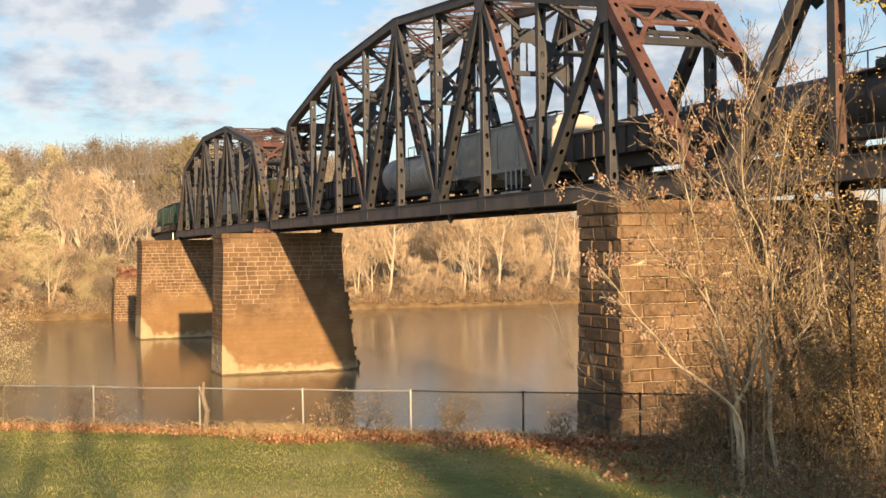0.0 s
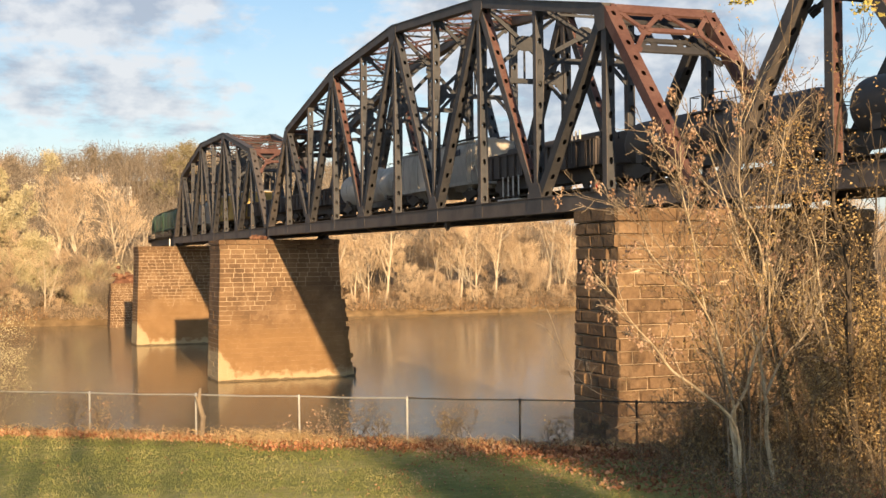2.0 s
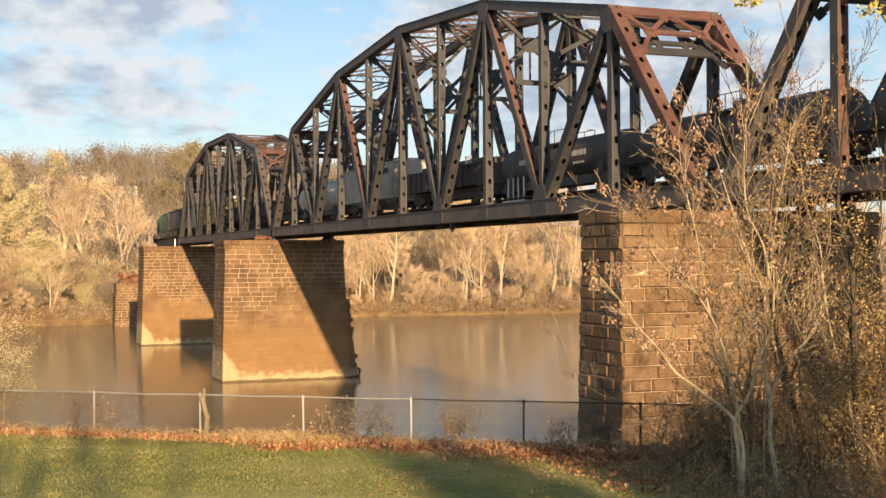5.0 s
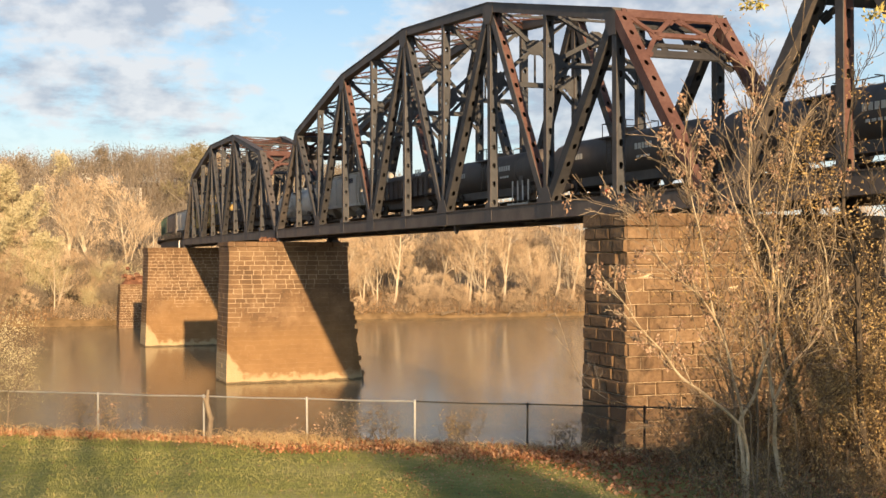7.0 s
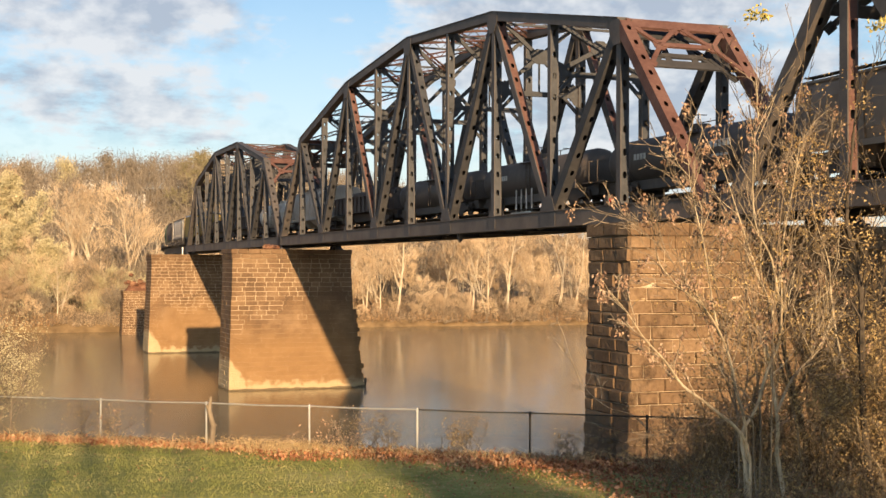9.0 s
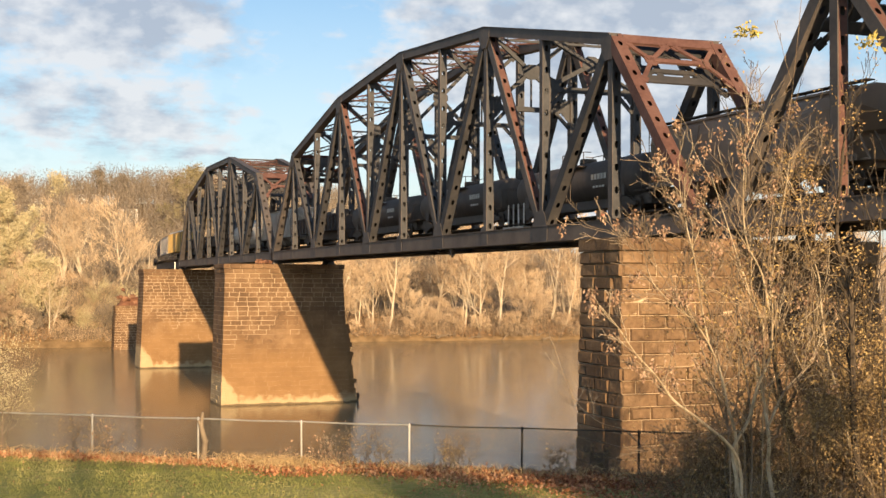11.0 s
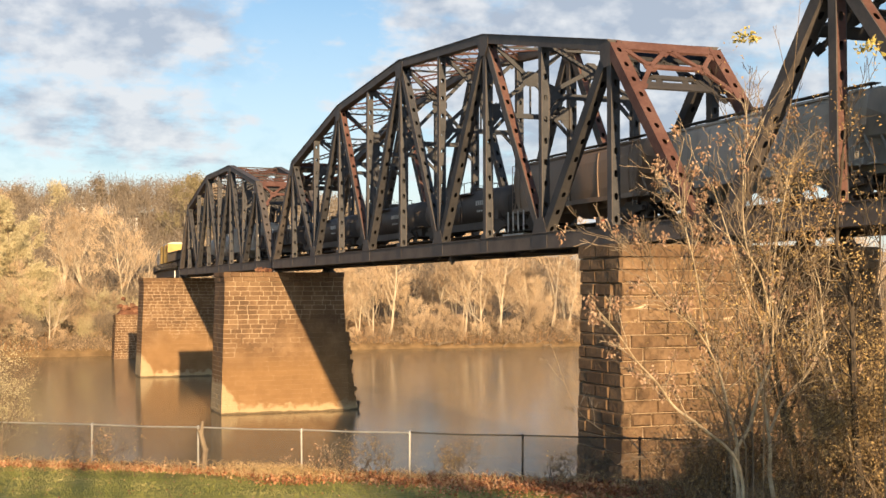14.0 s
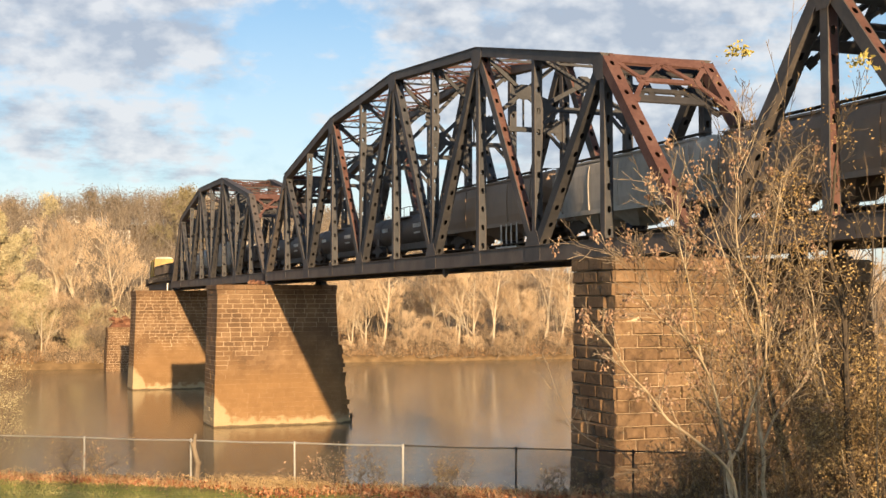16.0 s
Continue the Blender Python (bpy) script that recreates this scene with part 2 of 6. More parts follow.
def water_material():
    m = bpy.data.materials.new("river_water")
    m.use_nodes = True
    N, L = m.node_tree.nodes, m.node_tree.links
    b = N["Principled BSDF"]
    b.inputs["Base Color"].default_value = (0.265, 0.19, 0.102, 1)
    b.inputs["Roughness"].default_value = 0.13
    b.inputs["IOR"].default_value = 1.33
    b.inputs["Specular IOR Level"].default_value = 0.16
    geo = N.new("ShaderNodeNewGeometry")
    last = None
    for sc, st, dist in ((0.7, 0.07, 0.10), (3.5, 0.06, 0.03)):
        n = N.new("ShaderNodeTexNoise")
        n.inputs["Scale"].default_value, n.inputs["Detail"].default_value = sc, 4
        L.new(geo.outputs["Position"], n.inputs["Vector"])
        bp = N.new("ShaderNodeBump")
        bp.inputs["Strength"].default_value, bp.inputs["Distance"].default_value = st, dist
        L.new(n.outputs["Fac"], bp.inputs["Height"])
        if last:
            L.new(last.outputs[0], bp.inputs["Normal"])
        last = bp
    L.new(last.outputs[0], b.inputs["Normal"])
    return m


WATER = water_material()


# ---- mesh helpers ----
class Geo:
    """Collects vertices and faces of one mesh."""

    def __init__(self):
        self.v, self.f = [], []

    def add(self, vs, fs):
        o = len(self.v)
        self.v.extend([tuple(p) for p in vs])
        self.f.extend([tuple(i + o for i in q) for q in fs])

    def box(self, lo, hi):
        (a, b, c), (d, e, f) = lo, hi
        self.add([(a, b, c), (d, b, c), (d, e, c), (a, e, c), (a, b, f), (d, b, f), (d, e, f), (a, e, f)],
                 [(0, 3, 2, 1), (4, 5, 6, 7), (0, 1, 5, 4), (1, 2, 6, 5), (2, 3, 7, 6), (3, 0, 4, 7)])

    def bar(self, p, q, w, h, side=None):
        """A rectangular bar from p to q: w along side, h across it."""
        p, q = Vector(p), Vector(q)
        a = (q - p).normalized()
        s = Vector(side) if side else (Vector((0, 0, 1)) if abs(a.z) < 0.9 else Vector((1, 0, 0)))
        s = (s - a * s.dot(a)).normalized()
        n = a.cross(s)
        c = [s * (w / 2 * i) + n * (h / 2 * j) for i, j in ((-1, -1), (1, -1), (1, 1), (-1, 1))]
        self.add([p + k for k in c] + [q + k for k in c],
                 [(0, 1, 2, 3), (7, 6, 5, 4), (0, 4, 5, 1), (1, 5, 6, 2), (2, 6, 7, 3), (3, 7, 4, 0)])

    def sweep(self, p, q, side, poly):
        """A section drawn from p to q: its points lie along side and across it."""
        p, q = Vector(p), Vector(q)
        a = (q - p).normalized()
        s = Vector(side)
        s = (s - a * s.dot(a)).normalized()
        m = a.cross(s)
        n = len(poly)
        c = [s * u + m * v for u, v in poly]
        self.add([p + k for k in c] + [q + k for k in c],
                 [tuple(range(n)), tuple(range(2 * n - 1, n - 1, -1))] + [(i, n + i, n + (i + 1) % n, (i + 1) % n) for i in range(n)])

    def tube(self, p, q, r0, r1, n=6, caps=True):
        p, q = Vector(p), Vector(q)
        a = (q - p).normalized()
        s = a.orthogonal().normalized()
        t = a.cross(s)
        ring = [s * math.cos(2 * math.pi * i / n) + t * math.sin(2 * math.pi * i / n) for i in range(n)]
        fs = [(i, (i + 1) % n, n + (i + 1) % n, n + i) for i in range(n)]
        if caps:
            fs += [tuple(range(n - 1, -1, -1)), tuple(range(n, 2 * n))]
        self.add([p + k * r0 for k in ring] + [q + k * r1 for k in ring], fs)

    def lathe(self, prof, n=16, axis="y", centre=(0, 0, 0)):
        """Profile of (along, radius) turned about an axis through centre."""
        vs = []
        for d, r in prof:
            for i in range(n):
                a = 2 * math.pi * i / n
                c, s = r * math.cos(a), r * math.sin(a)
                p = (c, d, s) if axis == "y" else (d, c, s) if axis == "x" else (c, s, d)
                vs.append((p[0] + centre[0], p[1] + centre[1], p[2] + centre[2]))
        fs = []
        for k in range(len(prof) - 1):
            for i in range(n):
                fs.append((k * n + i, k * n + (i + 1) % n, (k + 1) * n + (i + 1) % n, (k + 1) * n + i))
        fs += [tuple(range(n)), tuple(range(len(prof) * n - 1, (len(prof) - 1) * n - 1, -1))]
        self.add(vs, fs)

    def extrude(self, poly, a, b, axis="y"):
        """A polygon in the plane across axis, drawn out from a to b. y: points are (x, z); x: (y, z)."""
        n = len(poly)
        put = (lambda p, d: (p[0], d, p[1])) if axis == "y" else (lambda p, d: (d, p[0], p[1]))
        self.add([put(p, a) for p in poly] + [put(p, b) for p in poly],
                 [tuple(range(n)), tuple(range(2 * n - 1, n - 1, -1))] + [(i, n + i, n + (i + 1) % n, (i + 1) % n) for i in range(n)])

    def mesh(self, name, mat, smooth=False, weld=False):
        me = bpy.data.meshes.new(name)
        me.from_pydata(self.v, [], self.f)
        bm = bmesh.new()
        bm.from_mesh(me)
        if weld:
            bmesh.ops.remove_doubles(bm, verts=bm.verts, dist=0.0005)
        if len(self.f) < 60000:
            bmesh.ops.recalc_face_normals(bm, faces=bm.faces)
        bm.to_mesh(me)
        bm.free()
        if smooth:
            me.polygons.foreach_set("use_smooth", [True] * len(me.polygons))
        me.materials.append(mat)
        return me


def part(name, g, mat, parent=None, label="", smooth=False, weld=False):
    ob = new(name, g if isinstance(g, bpy.types.Mesh) else g.mesh(name, mat, smooth, weld))
    if parent:
        ob.parent = parent
    if label:
        ob["label"] = label
    return ob


def thing(name, label, category, at=(0, 0, 0), group="", kind=""):
    ob = new(name)
    ob.empty_display_size = 0.3
    ob.location = at
    return tagged(ob, label, category, group, kind)


# ---- ground, river ----
FENCE_A, FENCE_D = Vector((-21.23, 34.53)), Vector((0.826, -0.563)).normalized()
FENCE_N = Vector((0.563, 0.826)).normalized()


def smooth(a, b, x):
    t = min(1, max(0, (x - a) / (b - a)))
    return t * t * (3 - 2 * t)


def far_shore(x):
    return 249 + 7 * smooth(-15, 50, x) - 6 * smooth(60, 130, x) + 1.2 * noise.noise((x * 0.08, 3, 0))


def ground_z(x, y):
    d = (Vector((x, y)) - FENCE_A).dot(FENCE_N)
    near = 7.12 + 0.10 * noise.noise((x * 0.12, y * 0.12, 0)) + 0.5 * smooth(20, 60, -d)
    near += (-9.5 - near) * smooth(0.6, 24, d) if d > 0.6 else 0
    s = y - far_shore(x)
    far = -3 + 4.4 * smooth(-5, 2, s) + 3.4 * smooth(2, 24, s) + 0.5 * noise.noise((x * 0.06, y * 0.06, 5))
    left = 1 - smooth(20, 190, x - 0.35 * (y - 300))
    far += smooth(40, 330, s) * (19 + 20 * left + 7 * noise.noise((x * 0.008, y * 0.006, 9)))
    if y < 150:
        return max(near, -3)
    return far


def grid(name, xs, ys, mat, fz):
    vs = [(x, y, fz(x, y)) for y in ys for x in xs]
    n = len(xs)
    fs = [(j * n + i, j * n + i + 1, (j + 1) * n + i + 1, (j + 1) * n + i) for j in range(len(ys) - 1) for i in range(n - 1)]
    me = bpy.data.meshes.new(name)
    me.from_pydata(vs, [], fs)
    me.polygons.foreach_set("use_smooth", [True] * len(fs))
    me.materials.append(mat)
    return new(name, me)


def spread(*legs):
    out = []
    for a, b, step in legs:
        k = max(1, round((b - a) / step))
        out += [a + (b - a) * i / k for i in range(k)]
    return out + [legs[-1][1]]


def ground_material():
    """Lawn on the near side, soil and leaf litter elsewhere, split by place on the plan."""
    m = GRASS.copy()
    m.name = "ground_cover"
    N, L = m.node_tree.nodes, m.node_tree.links
    b = N["Principled BSDF"]
    lawn = b.inputs["Base Color"].links[0].from_socket
    geo = N.new("ShaderNodeNewGeometry")
    dot = N.new("ShaderNodeVectorMath")
    dot.operation = "DOT_PRODUCT"
    L.new(geo.outputs["Position"], dot.inputs[0])
    dot.inputs[1].default_value = (FENCE_N.x, FENCE_N.y, 0)
    jit = N.new("ShaderNodeTexNoise")
    jit.inputs["Scale"].default_value, jit.inputs["Detail"].default_value = 0.8, 4
    L.new(geo.outputs["Position"], jit.inputs["Vector"])
    ad = N.new("ShaderNodeMath")
    ad.operation = "MULTIPLY_ADD"
    L.new(jit.outputs["Fac"], ad.inputs[0])
    ad.inputs[1].default_value = 2.0
    L.new(dot.outputs["Value"], ad.inputs[2])
    mr = N.new("ShaderNodeMapRange")
    e = FENCE_A.dot(FENCE_N)
    mr.inputs["From Min"].default_value, mr.inputs["From Max"].default_value = e - 0.5, e + 0.5
    L.new(ad.outputs[0], mr.inputs["Value"])
    soil = N.new("ShaderNodeTexNoise")
    soil.inputs["Scale"].default_value, soil.inputs["Detail"].default_value = 0.5, 10
    L.new(geo.outputs["Position"], soil.inputs["Vector"])
    ramp = N.new("ShaderNodeValToRGB")
    ramp.color_ramp.elements[0].position, ramp.color_ramp.elements[1].position = 0.3, 0.7
    ramp.color_ramp.elements[0].color, ramp.color_ramp.elements[1].color = (0.14, 0.09, 0.042, 1), (0.32, 0.215, 0.105, 1)
    L.new(soil.outputs["Fac"], ramp.inputs[0])
    mx = N.new("ShaderNodeMix")
    mx.data_type = "RGBA"
    L.new(mr.outputs[0], mx.inputs[0])
    L.new(lawn, mx.inputs[6])
    L.new(ramp.outputs[0], mx.inputs[7])
    L.new(mx.outputs[2], b.inputs["Base Color"])
    return m


ground = grid("ground", spread((-1500, -300, 120), (-300, -60, 20), (-60, 20, 1.2), (20, 200, 8), (200, 500, 25), (500, 2000, 150)),
              spread((-400, -30, 40), (-30, 75, 1.2), (75, 235, 20), (235, 300, 2.5), (300, 800, 14), (800, 2600, 120)), ground_material(), ground_z)
tagged(ground, "mown autumn lawn running to earthy wooded river banks and hillside", "ground", kind="structure")
water = grid("water", spread((-1500, 1500, 100)), spread((-300, 500, 50)), WATER, lambda x, y: 0.0)
tagged(water, "calm brown river water reflecting the banks", "river", kind="structure")

# ---- truss bridge ----
CH = 14.37          # underside of the bottom chords
W = 5.66            # between the truss planes


def perforated(g, p, q, n, m, width, off, pitch=1.12, hl=0.36, hw=0.22):
    """A cover plate with oval holes from p to q, width along n, set off along m."""
    p, q, n, m = Vector(p), Vector(q), Vector(n), Vector(m)
    a = q - p
    length = a.length
    a.normalize()
    k = max(2, round(length / pitch))
    step = length / k
    w, t = width / 2, 0.02
    o8 = [(-1, -1), (0, -1), (1, -1), (1, 0), (1, 1), (0, 1), (-1, 1), (-1, 0)]
    h8 = [(-0.75, -0.8), (0, -1), (0.75, -0.8), (1, 0), (0.75, 0.8), (0, 1), (-0.75, 0.8), (-1, 0)]
    for i in range(k):
        c = p + a * (step * (i + 0.5)) + m * off
        vs = [c + n * (x * w) + a * (y * step / 2) for x, y in o8]
        vs += [c + n * (x * hw / 2) + a * (y * hl / 2) for x, y in h8]
        vs += [v - m * (t if off > 0 else -t) for v in vs[8:16]]
        fs = [(j, (j + 1) % 8, 8 + (j + 1) % 8, 8 + j) for j in range(8)] + [(8 + j, 8 + (j + 1) % 8, 16 + (j + 1) % 8, 16 + j) for j in range(8)]
        g.add(vs, fs)


def box_member(name, p, q, wx, d, mat, parent, plate_mat=None, trim=(0.0, 0.0), label=""):
    """Built-up member: two webs in the truss plane, perforated cover plates on the sides that face along the bridge."""
    p, q = Vector(p), Vector(q)
    a = (q - p).normalized()
    p, q = p + a * trim[0], q - a * trim[1]
    n = Vector((1, 0, 0))
    m = a.cross(n).normalized()
    chan = [(0.0, -d / 2), (0.13, -d / 2), (0.13, -d / 2 + 0.025), (0.035, -d / 2 + 0.025), (0.035, d / 2 - 0.025), (0.13, d / 2 - 0.025), (0.13, d / 2), (0.0, d / 2)]
    g = Geo()
    g.sweep(p, q, n, [(-wx / 2 + u, v) for u, v in chan])
    ob = part(name, g, mat, parent, label)
    g = Geo()
    g.sweep(p, q, n, [(wx / 2 - u, v) for u, v in chan])
    part("web", g, mat, ob)
    for e in (-1, 1):
        h = Geo()
        perforated(h, p, q, n, m, wx - 0.10, e * (d / 2 + 0.004))
        part("cover_plate", h, plate_mat or mat, ob, weld=True)
    return ob


def lattice(g, p, q, up, depth, w=0.09, pitch=0.55):
    """Two flanges and a zigzag between them."""
    p, q, up = Vector(p), Vector(q), Vector(up)
    g.bar(p, q, w, w)
    g.bar(p + up * depth, q + up * depth, w, w)
    k = max(2, round((q - p).length / pitch))
    for i in range(k):
        a, b = p.lerp(q, i / k), p.lerp(q, (i + 1) / k)
        if i % 2:
            g.bar(a + up * depth, b, 0.05, 0.02, up)
        else:
            g.bar(a, b + up * depth, 0.05, 0.02, up)


def truss_span(label, y_near, n, p, heights, rusty=(), rust_posts=False, rust_ends=True):
    """A through truss of n panels. heights: of the odd panel points over the chord's underside, from the far end."""
    span = thing("truss_bridge_span", label, "railway bridge", (W / 2, y_near + n * p / 2, CH - 0.35))
    base = span.location.copy()

    def P(x, i, h):
        return Vector((x, y_near + (n - i) * p, CH + h)) - base
    bot = 0.5
    top = {}
    for k, h in zip(range(1, n, 2), heights):
        top[k] = h - 0.28
    for i in range(2, n, 2):
        top[i] = (top[i - 1] + top[i + 1]) / 2
    for x in (0.0, W):
        # bottom chord: deep box with flange angles
        g = Geo()
        a, b = P(x, 0, bot), P(x, n, bot)
        g.sweep(a, b, (1, 0, 0), [(-0.37, -0.45), (0.37, -0.45), (0.37, -0.40), (0.29, -0.40), (0.29, 0.40), (0.37, 0.40), (0.37, 0.45), (-0.37, 0.45), (-0.37, 0.40), (-0.29, 0.40), (-0.29, -0.40), (-0.37, -0.40)])
        part("bottom_chord", g, CHORD, span)
        # top chord, straight between the odd panel points
        odd = list(range(1, n, 2))
        for i, j in zip(odd, odd[1:]):
            g = Geo()
            a, b = P(x, i, top[i]), P(x, j, top[j])
            g.sweep(a, b, (1, 0, 0), [(-0.30, -0.28), (0.30, -0.28), (0.30, 0.26), (0.37, 0.26), (0.37, 0.30), (-0.37, 0.30), (-0.37, 0.26), (-0.30, 0.26)])
            part("top_chord", g, STEEL, span)
        for i, k in ((0, 1), (n, n - 1)):
            red = rust_posts and i == n
            box_member("end_post", P(x, i, bot), P(x, k, top[k]), 0.66, 0.56, RUST if red else STEEL, span, RUST if red else STEEL, (0.2, 0.1), "rust-red riveted end post with oval holes" if red else "")
        for i in range(1, n):
            rust = ("v", i) in rusty
            box_member("vertical", P(x, i, bot), P(x, i, top[i]), 0.48, 0.46 if i % 2 else 0.40, STEEL, span, RUST if rust else STEEL_TAN, (0.2, 0.2))
        for i in range(1, n, 2):
            for k in (i - 1, i + 1):
                if 0 < k < n:
                    # diagonals that run down toward the far end get darker steel
                    rust = ("d", i, k) in rusty
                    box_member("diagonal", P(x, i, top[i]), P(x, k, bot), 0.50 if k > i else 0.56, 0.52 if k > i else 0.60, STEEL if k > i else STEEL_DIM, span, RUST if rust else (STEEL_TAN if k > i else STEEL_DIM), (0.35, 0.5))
        for i in range(0, n + 1):
            for s in (-0.31, 0.31):
                big = i % 2 == 0
                g = Geo()
                c = P(x, i, bot) + Vector((s, 0, 0))
                w2, up = (0.95, 1.25) if big and 0 < i < n else (0.55, 0.75)
                poly = [(c.y - w2, c.z - 0.45), (c.y + w2, c.z - 0.45), (c.y + w2, c.z + up * 0.35), (c.y + w2 * 0.55, c.z + up), (c.y - w2 * 0.55, c.z + up), (c.y - w2, c.z + up * 0.35)]
                g.extrude(poly, c.x - 0.012, c.x + 0.012, "x")
                part("gusset_plate", g, STEEL, span)
        for i in odd:
            for s in (-0.32, 0.32):
                g = Geo()
                c = P(x, i, top[i]) + Vector((s, 0, 0))
                lo, hi = (-0.3 if i == n - 1 else -0.8), (0.3 if i == 1 else 0.8)
                poly = [(c.y + lo, c.z + 0.16), (c.y + hi, c.z + 0.16), (c.y + hi * 0.95, c.z - 0.55), (c.y + 0.35, c.z - 1.05), (c.y - 0.35, c.z - 1.05), (c.y + lo * 0.95, c.z - 0.55)]
                g.extrude(poly, c.x - 0.012, c.x + 0.012, "x")
                part("gusset_plate", g, STEEL, span)
        # bearings on the piers
        for i in (0, n):
            g = Geo()
            c = P(x, i, 0)
            y = c.y + (0.5 if i == n else -0.5)
            g.box((c.x - 0.45, y - 0.5, c.z - 0.35), (c.x + 0.45, y + 0.5, c.z - 0.23))
            g.extrude([(y - 0.4, c.z - 0.23), (y + 0.4, c.z - 0.23), (y + 0.16, c.z + 0.06), (y - 0.16, c.z + 0.06)], c.x - 0.3, c.x + 0.3, "x")
            part("bearing", g, STEEL, span)
    # cross frames over the track
    low = 8.5
    for i in range(2, n - 1):
        g = Geo()
        h = top[i]
        a, b = P(0, i, h), P(W, i, h)
        lattice(g, a - Vector((0, 0, 0.42)), b - Vector((0, 0, 0.42)), (0, 0, 1), 0.5, 0.13)
        c, d = P(0, i, low), P(W, i, low)
        g.bar(c, d, 0.3, 0.22)
        mid = (a + c + b + d) / 4
        for e in (a, b, c, d):
            flat = (mid - e).cross(Vector((0, 1, 0))).normalized()
            g.bar(e, mid, 0.24, 0.14, flat)
            g.bar(e, e.lerp(mid, 0.25), 0.5, 0.04, flat)
            g.bar(e.lerp(mid, 0.9), mid.lerp(e, -0.1), 0.42, 0.05, flat)
        g.bar(mid, (c + d) / 2, 0.1, 0.1)
        g.extrude([(mid.x + 0.62 * math.cos(q * math.pi / 4 + 0.39), mid.z + 0.5 * math.sin(q * math.pi / 4 + 0.39)) for q in range(8)], mid.y - 0.10, mid.y - 0.075)
        for e, s in ((c, 1), (d, -1)):
            g.bar(e + Vector((s * 1.3, 0, 0)), e - Vector((0, 0, 1.3)), 0.2, 0.14)
            g.box((e.x - 0.02 if s > 0 else e.x - 0.75, e.y - 0.02, e.z - 0.3), (e.x + 0.75 if s > 0 else e.x + 0.02, e.y + 0.02, e.z + 0.15))
            g.extrude([(e.x, e.z - 0.9), (e.x + s * 0.5, e.z - 0.55), (e.x + s * 0.95, e.z + 0.1), (e.x + s * 0.6, e.z + 0.55), (e.x, e.z + 0.8)], e.y - 0.09, e.y - 0.07)
        # darker slate steel than the chords
        part("sway_frame", g, STEEL_TAN, span)
    # top laterals
    for i in range(1, n - 1):
        g = Geo()
        a, b, c, d = P(0, i, top[i]), P(W, i, top[i]), P(0, i + 1, top[i + 1]), P(W, i + 1, top[i + 1])
        for p0, q0 in ((a, d), (b, c)):
            lattice(g, p0 - Vector((0, 0, 0.2)), q0 - Vector((0, 0, 0.2)), (0, 0, 1), 0.32, 0.10, 0.5)
        part("top_lateral", g, RUST, span)
    # portals in the plane of the end posts: a beam, two braced joints and a strut, doubled by a darker frame inside
    for i, k in ((0, 1), (n, n - 1)):
        t0, f0 = P(0, k, top[k]), P(0, i, bot)
        dn = (f0 - t0).normalized()
        X = Vector((1, 0, 0))
        pn = dn.cross(X)
        if pn.y * (1 if i == n else -1) > 0:
            pn = -pn
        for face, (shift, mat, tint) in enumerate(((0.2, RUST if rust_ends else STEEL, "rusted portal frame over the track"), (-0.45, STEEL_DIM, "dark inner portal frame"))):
            g = Geo()
            o = t0 + pn * shift

            def at(u, d):
                return o + X * (W * u) + dn * d
            g.bar(at(0.02, 0.2), at(0.98, 0.2), 0.62, 0.12, dn)
            js = (at(0.24, 1.72), at(0.76, 1.72))
            for c, ends in zip(js, ((at(0.06, 0.45), at(0.47, 0.45), at(0.05, 3.3)), (at(0.94, 0.45), at(0.53, 0.45), at(0.95, 3.3)))):
                for e in ends:
                    g.bar(e, c, 0.24, 0.12, (c - e).cross(pn).normalized())
                    g.bar(e, e.lerp(c, 0.22), 0.5, 0.05, (c - e).cross(pn).normalized())
                for a0 in range(4):
                    v0 = X * math.cos(a0 * 0.785) + dn * math.sin(a0 * 0.785)
                    g.bar(c - v0 * 0.36, c + v0 * 0.36, 0.3, 0.05 + 0.004 * a0, v0.cross(pn))
            g.bar(js[0], js[1], 0.28, 0.12, dn)
            if face:
                g.bar(at(0.02, 2.35), at(0.98, 2.35), 0.5, 0.1, dn)
                for u in (0.12, 0.36, 0.62, 0.86):
                    g.bar(at(u, 0.4), at(u, 2.3), 0.34, 0.06, X)
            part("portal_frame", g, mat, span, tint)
    # floor
    for i in range(0, n + 1):
        g = Geo()
        a, b = P(0.3, i, 0.55), P(W - 0.3, i, 0.55)
        y = a.y + (0.25 if i == n else -0.25 if i == 0 else 0)
        g.box((a.x, y - 0.02, a.z - 0.45), (b.x, y + 0.02, b.z + 0.45))
        for e in (-0.45, 0.45):
            g.box((a.x, y - 0.17, a.z + e - 0.02), (b.x, y + 0.17, a.z + e + 0.02))
        part("floor_beam", g, STEEL, span)
    for x in (W / 2 - 1.0, W / 2 + 1.0):
        g = Geo()
        a, b = P(x, 0, 0.72), P(x, n, 0.72)
        g.bar(a, b, 0.03, 0.6, (1, 0, 0))
        for e in (-0.3, 0.3):
            g.bar(a + Vector((0, 0, e)), b + Vector((0, 0, e)), 0.3, 0.03, (1, 0, 0))
        part("stringer", g, STEEL, span)
    for i in range(0, n, 2):
        j = min(n, i + 2)
        for u, w in ((0, W), (W, 0)):
            g = Geo()
            z = 0.2 if u else 0.32
            g.bar(P(u, i, z), P(w, j, z), 0.12, 0.12)
            part("bottom_lateral", g, STEEL, span)
    return span


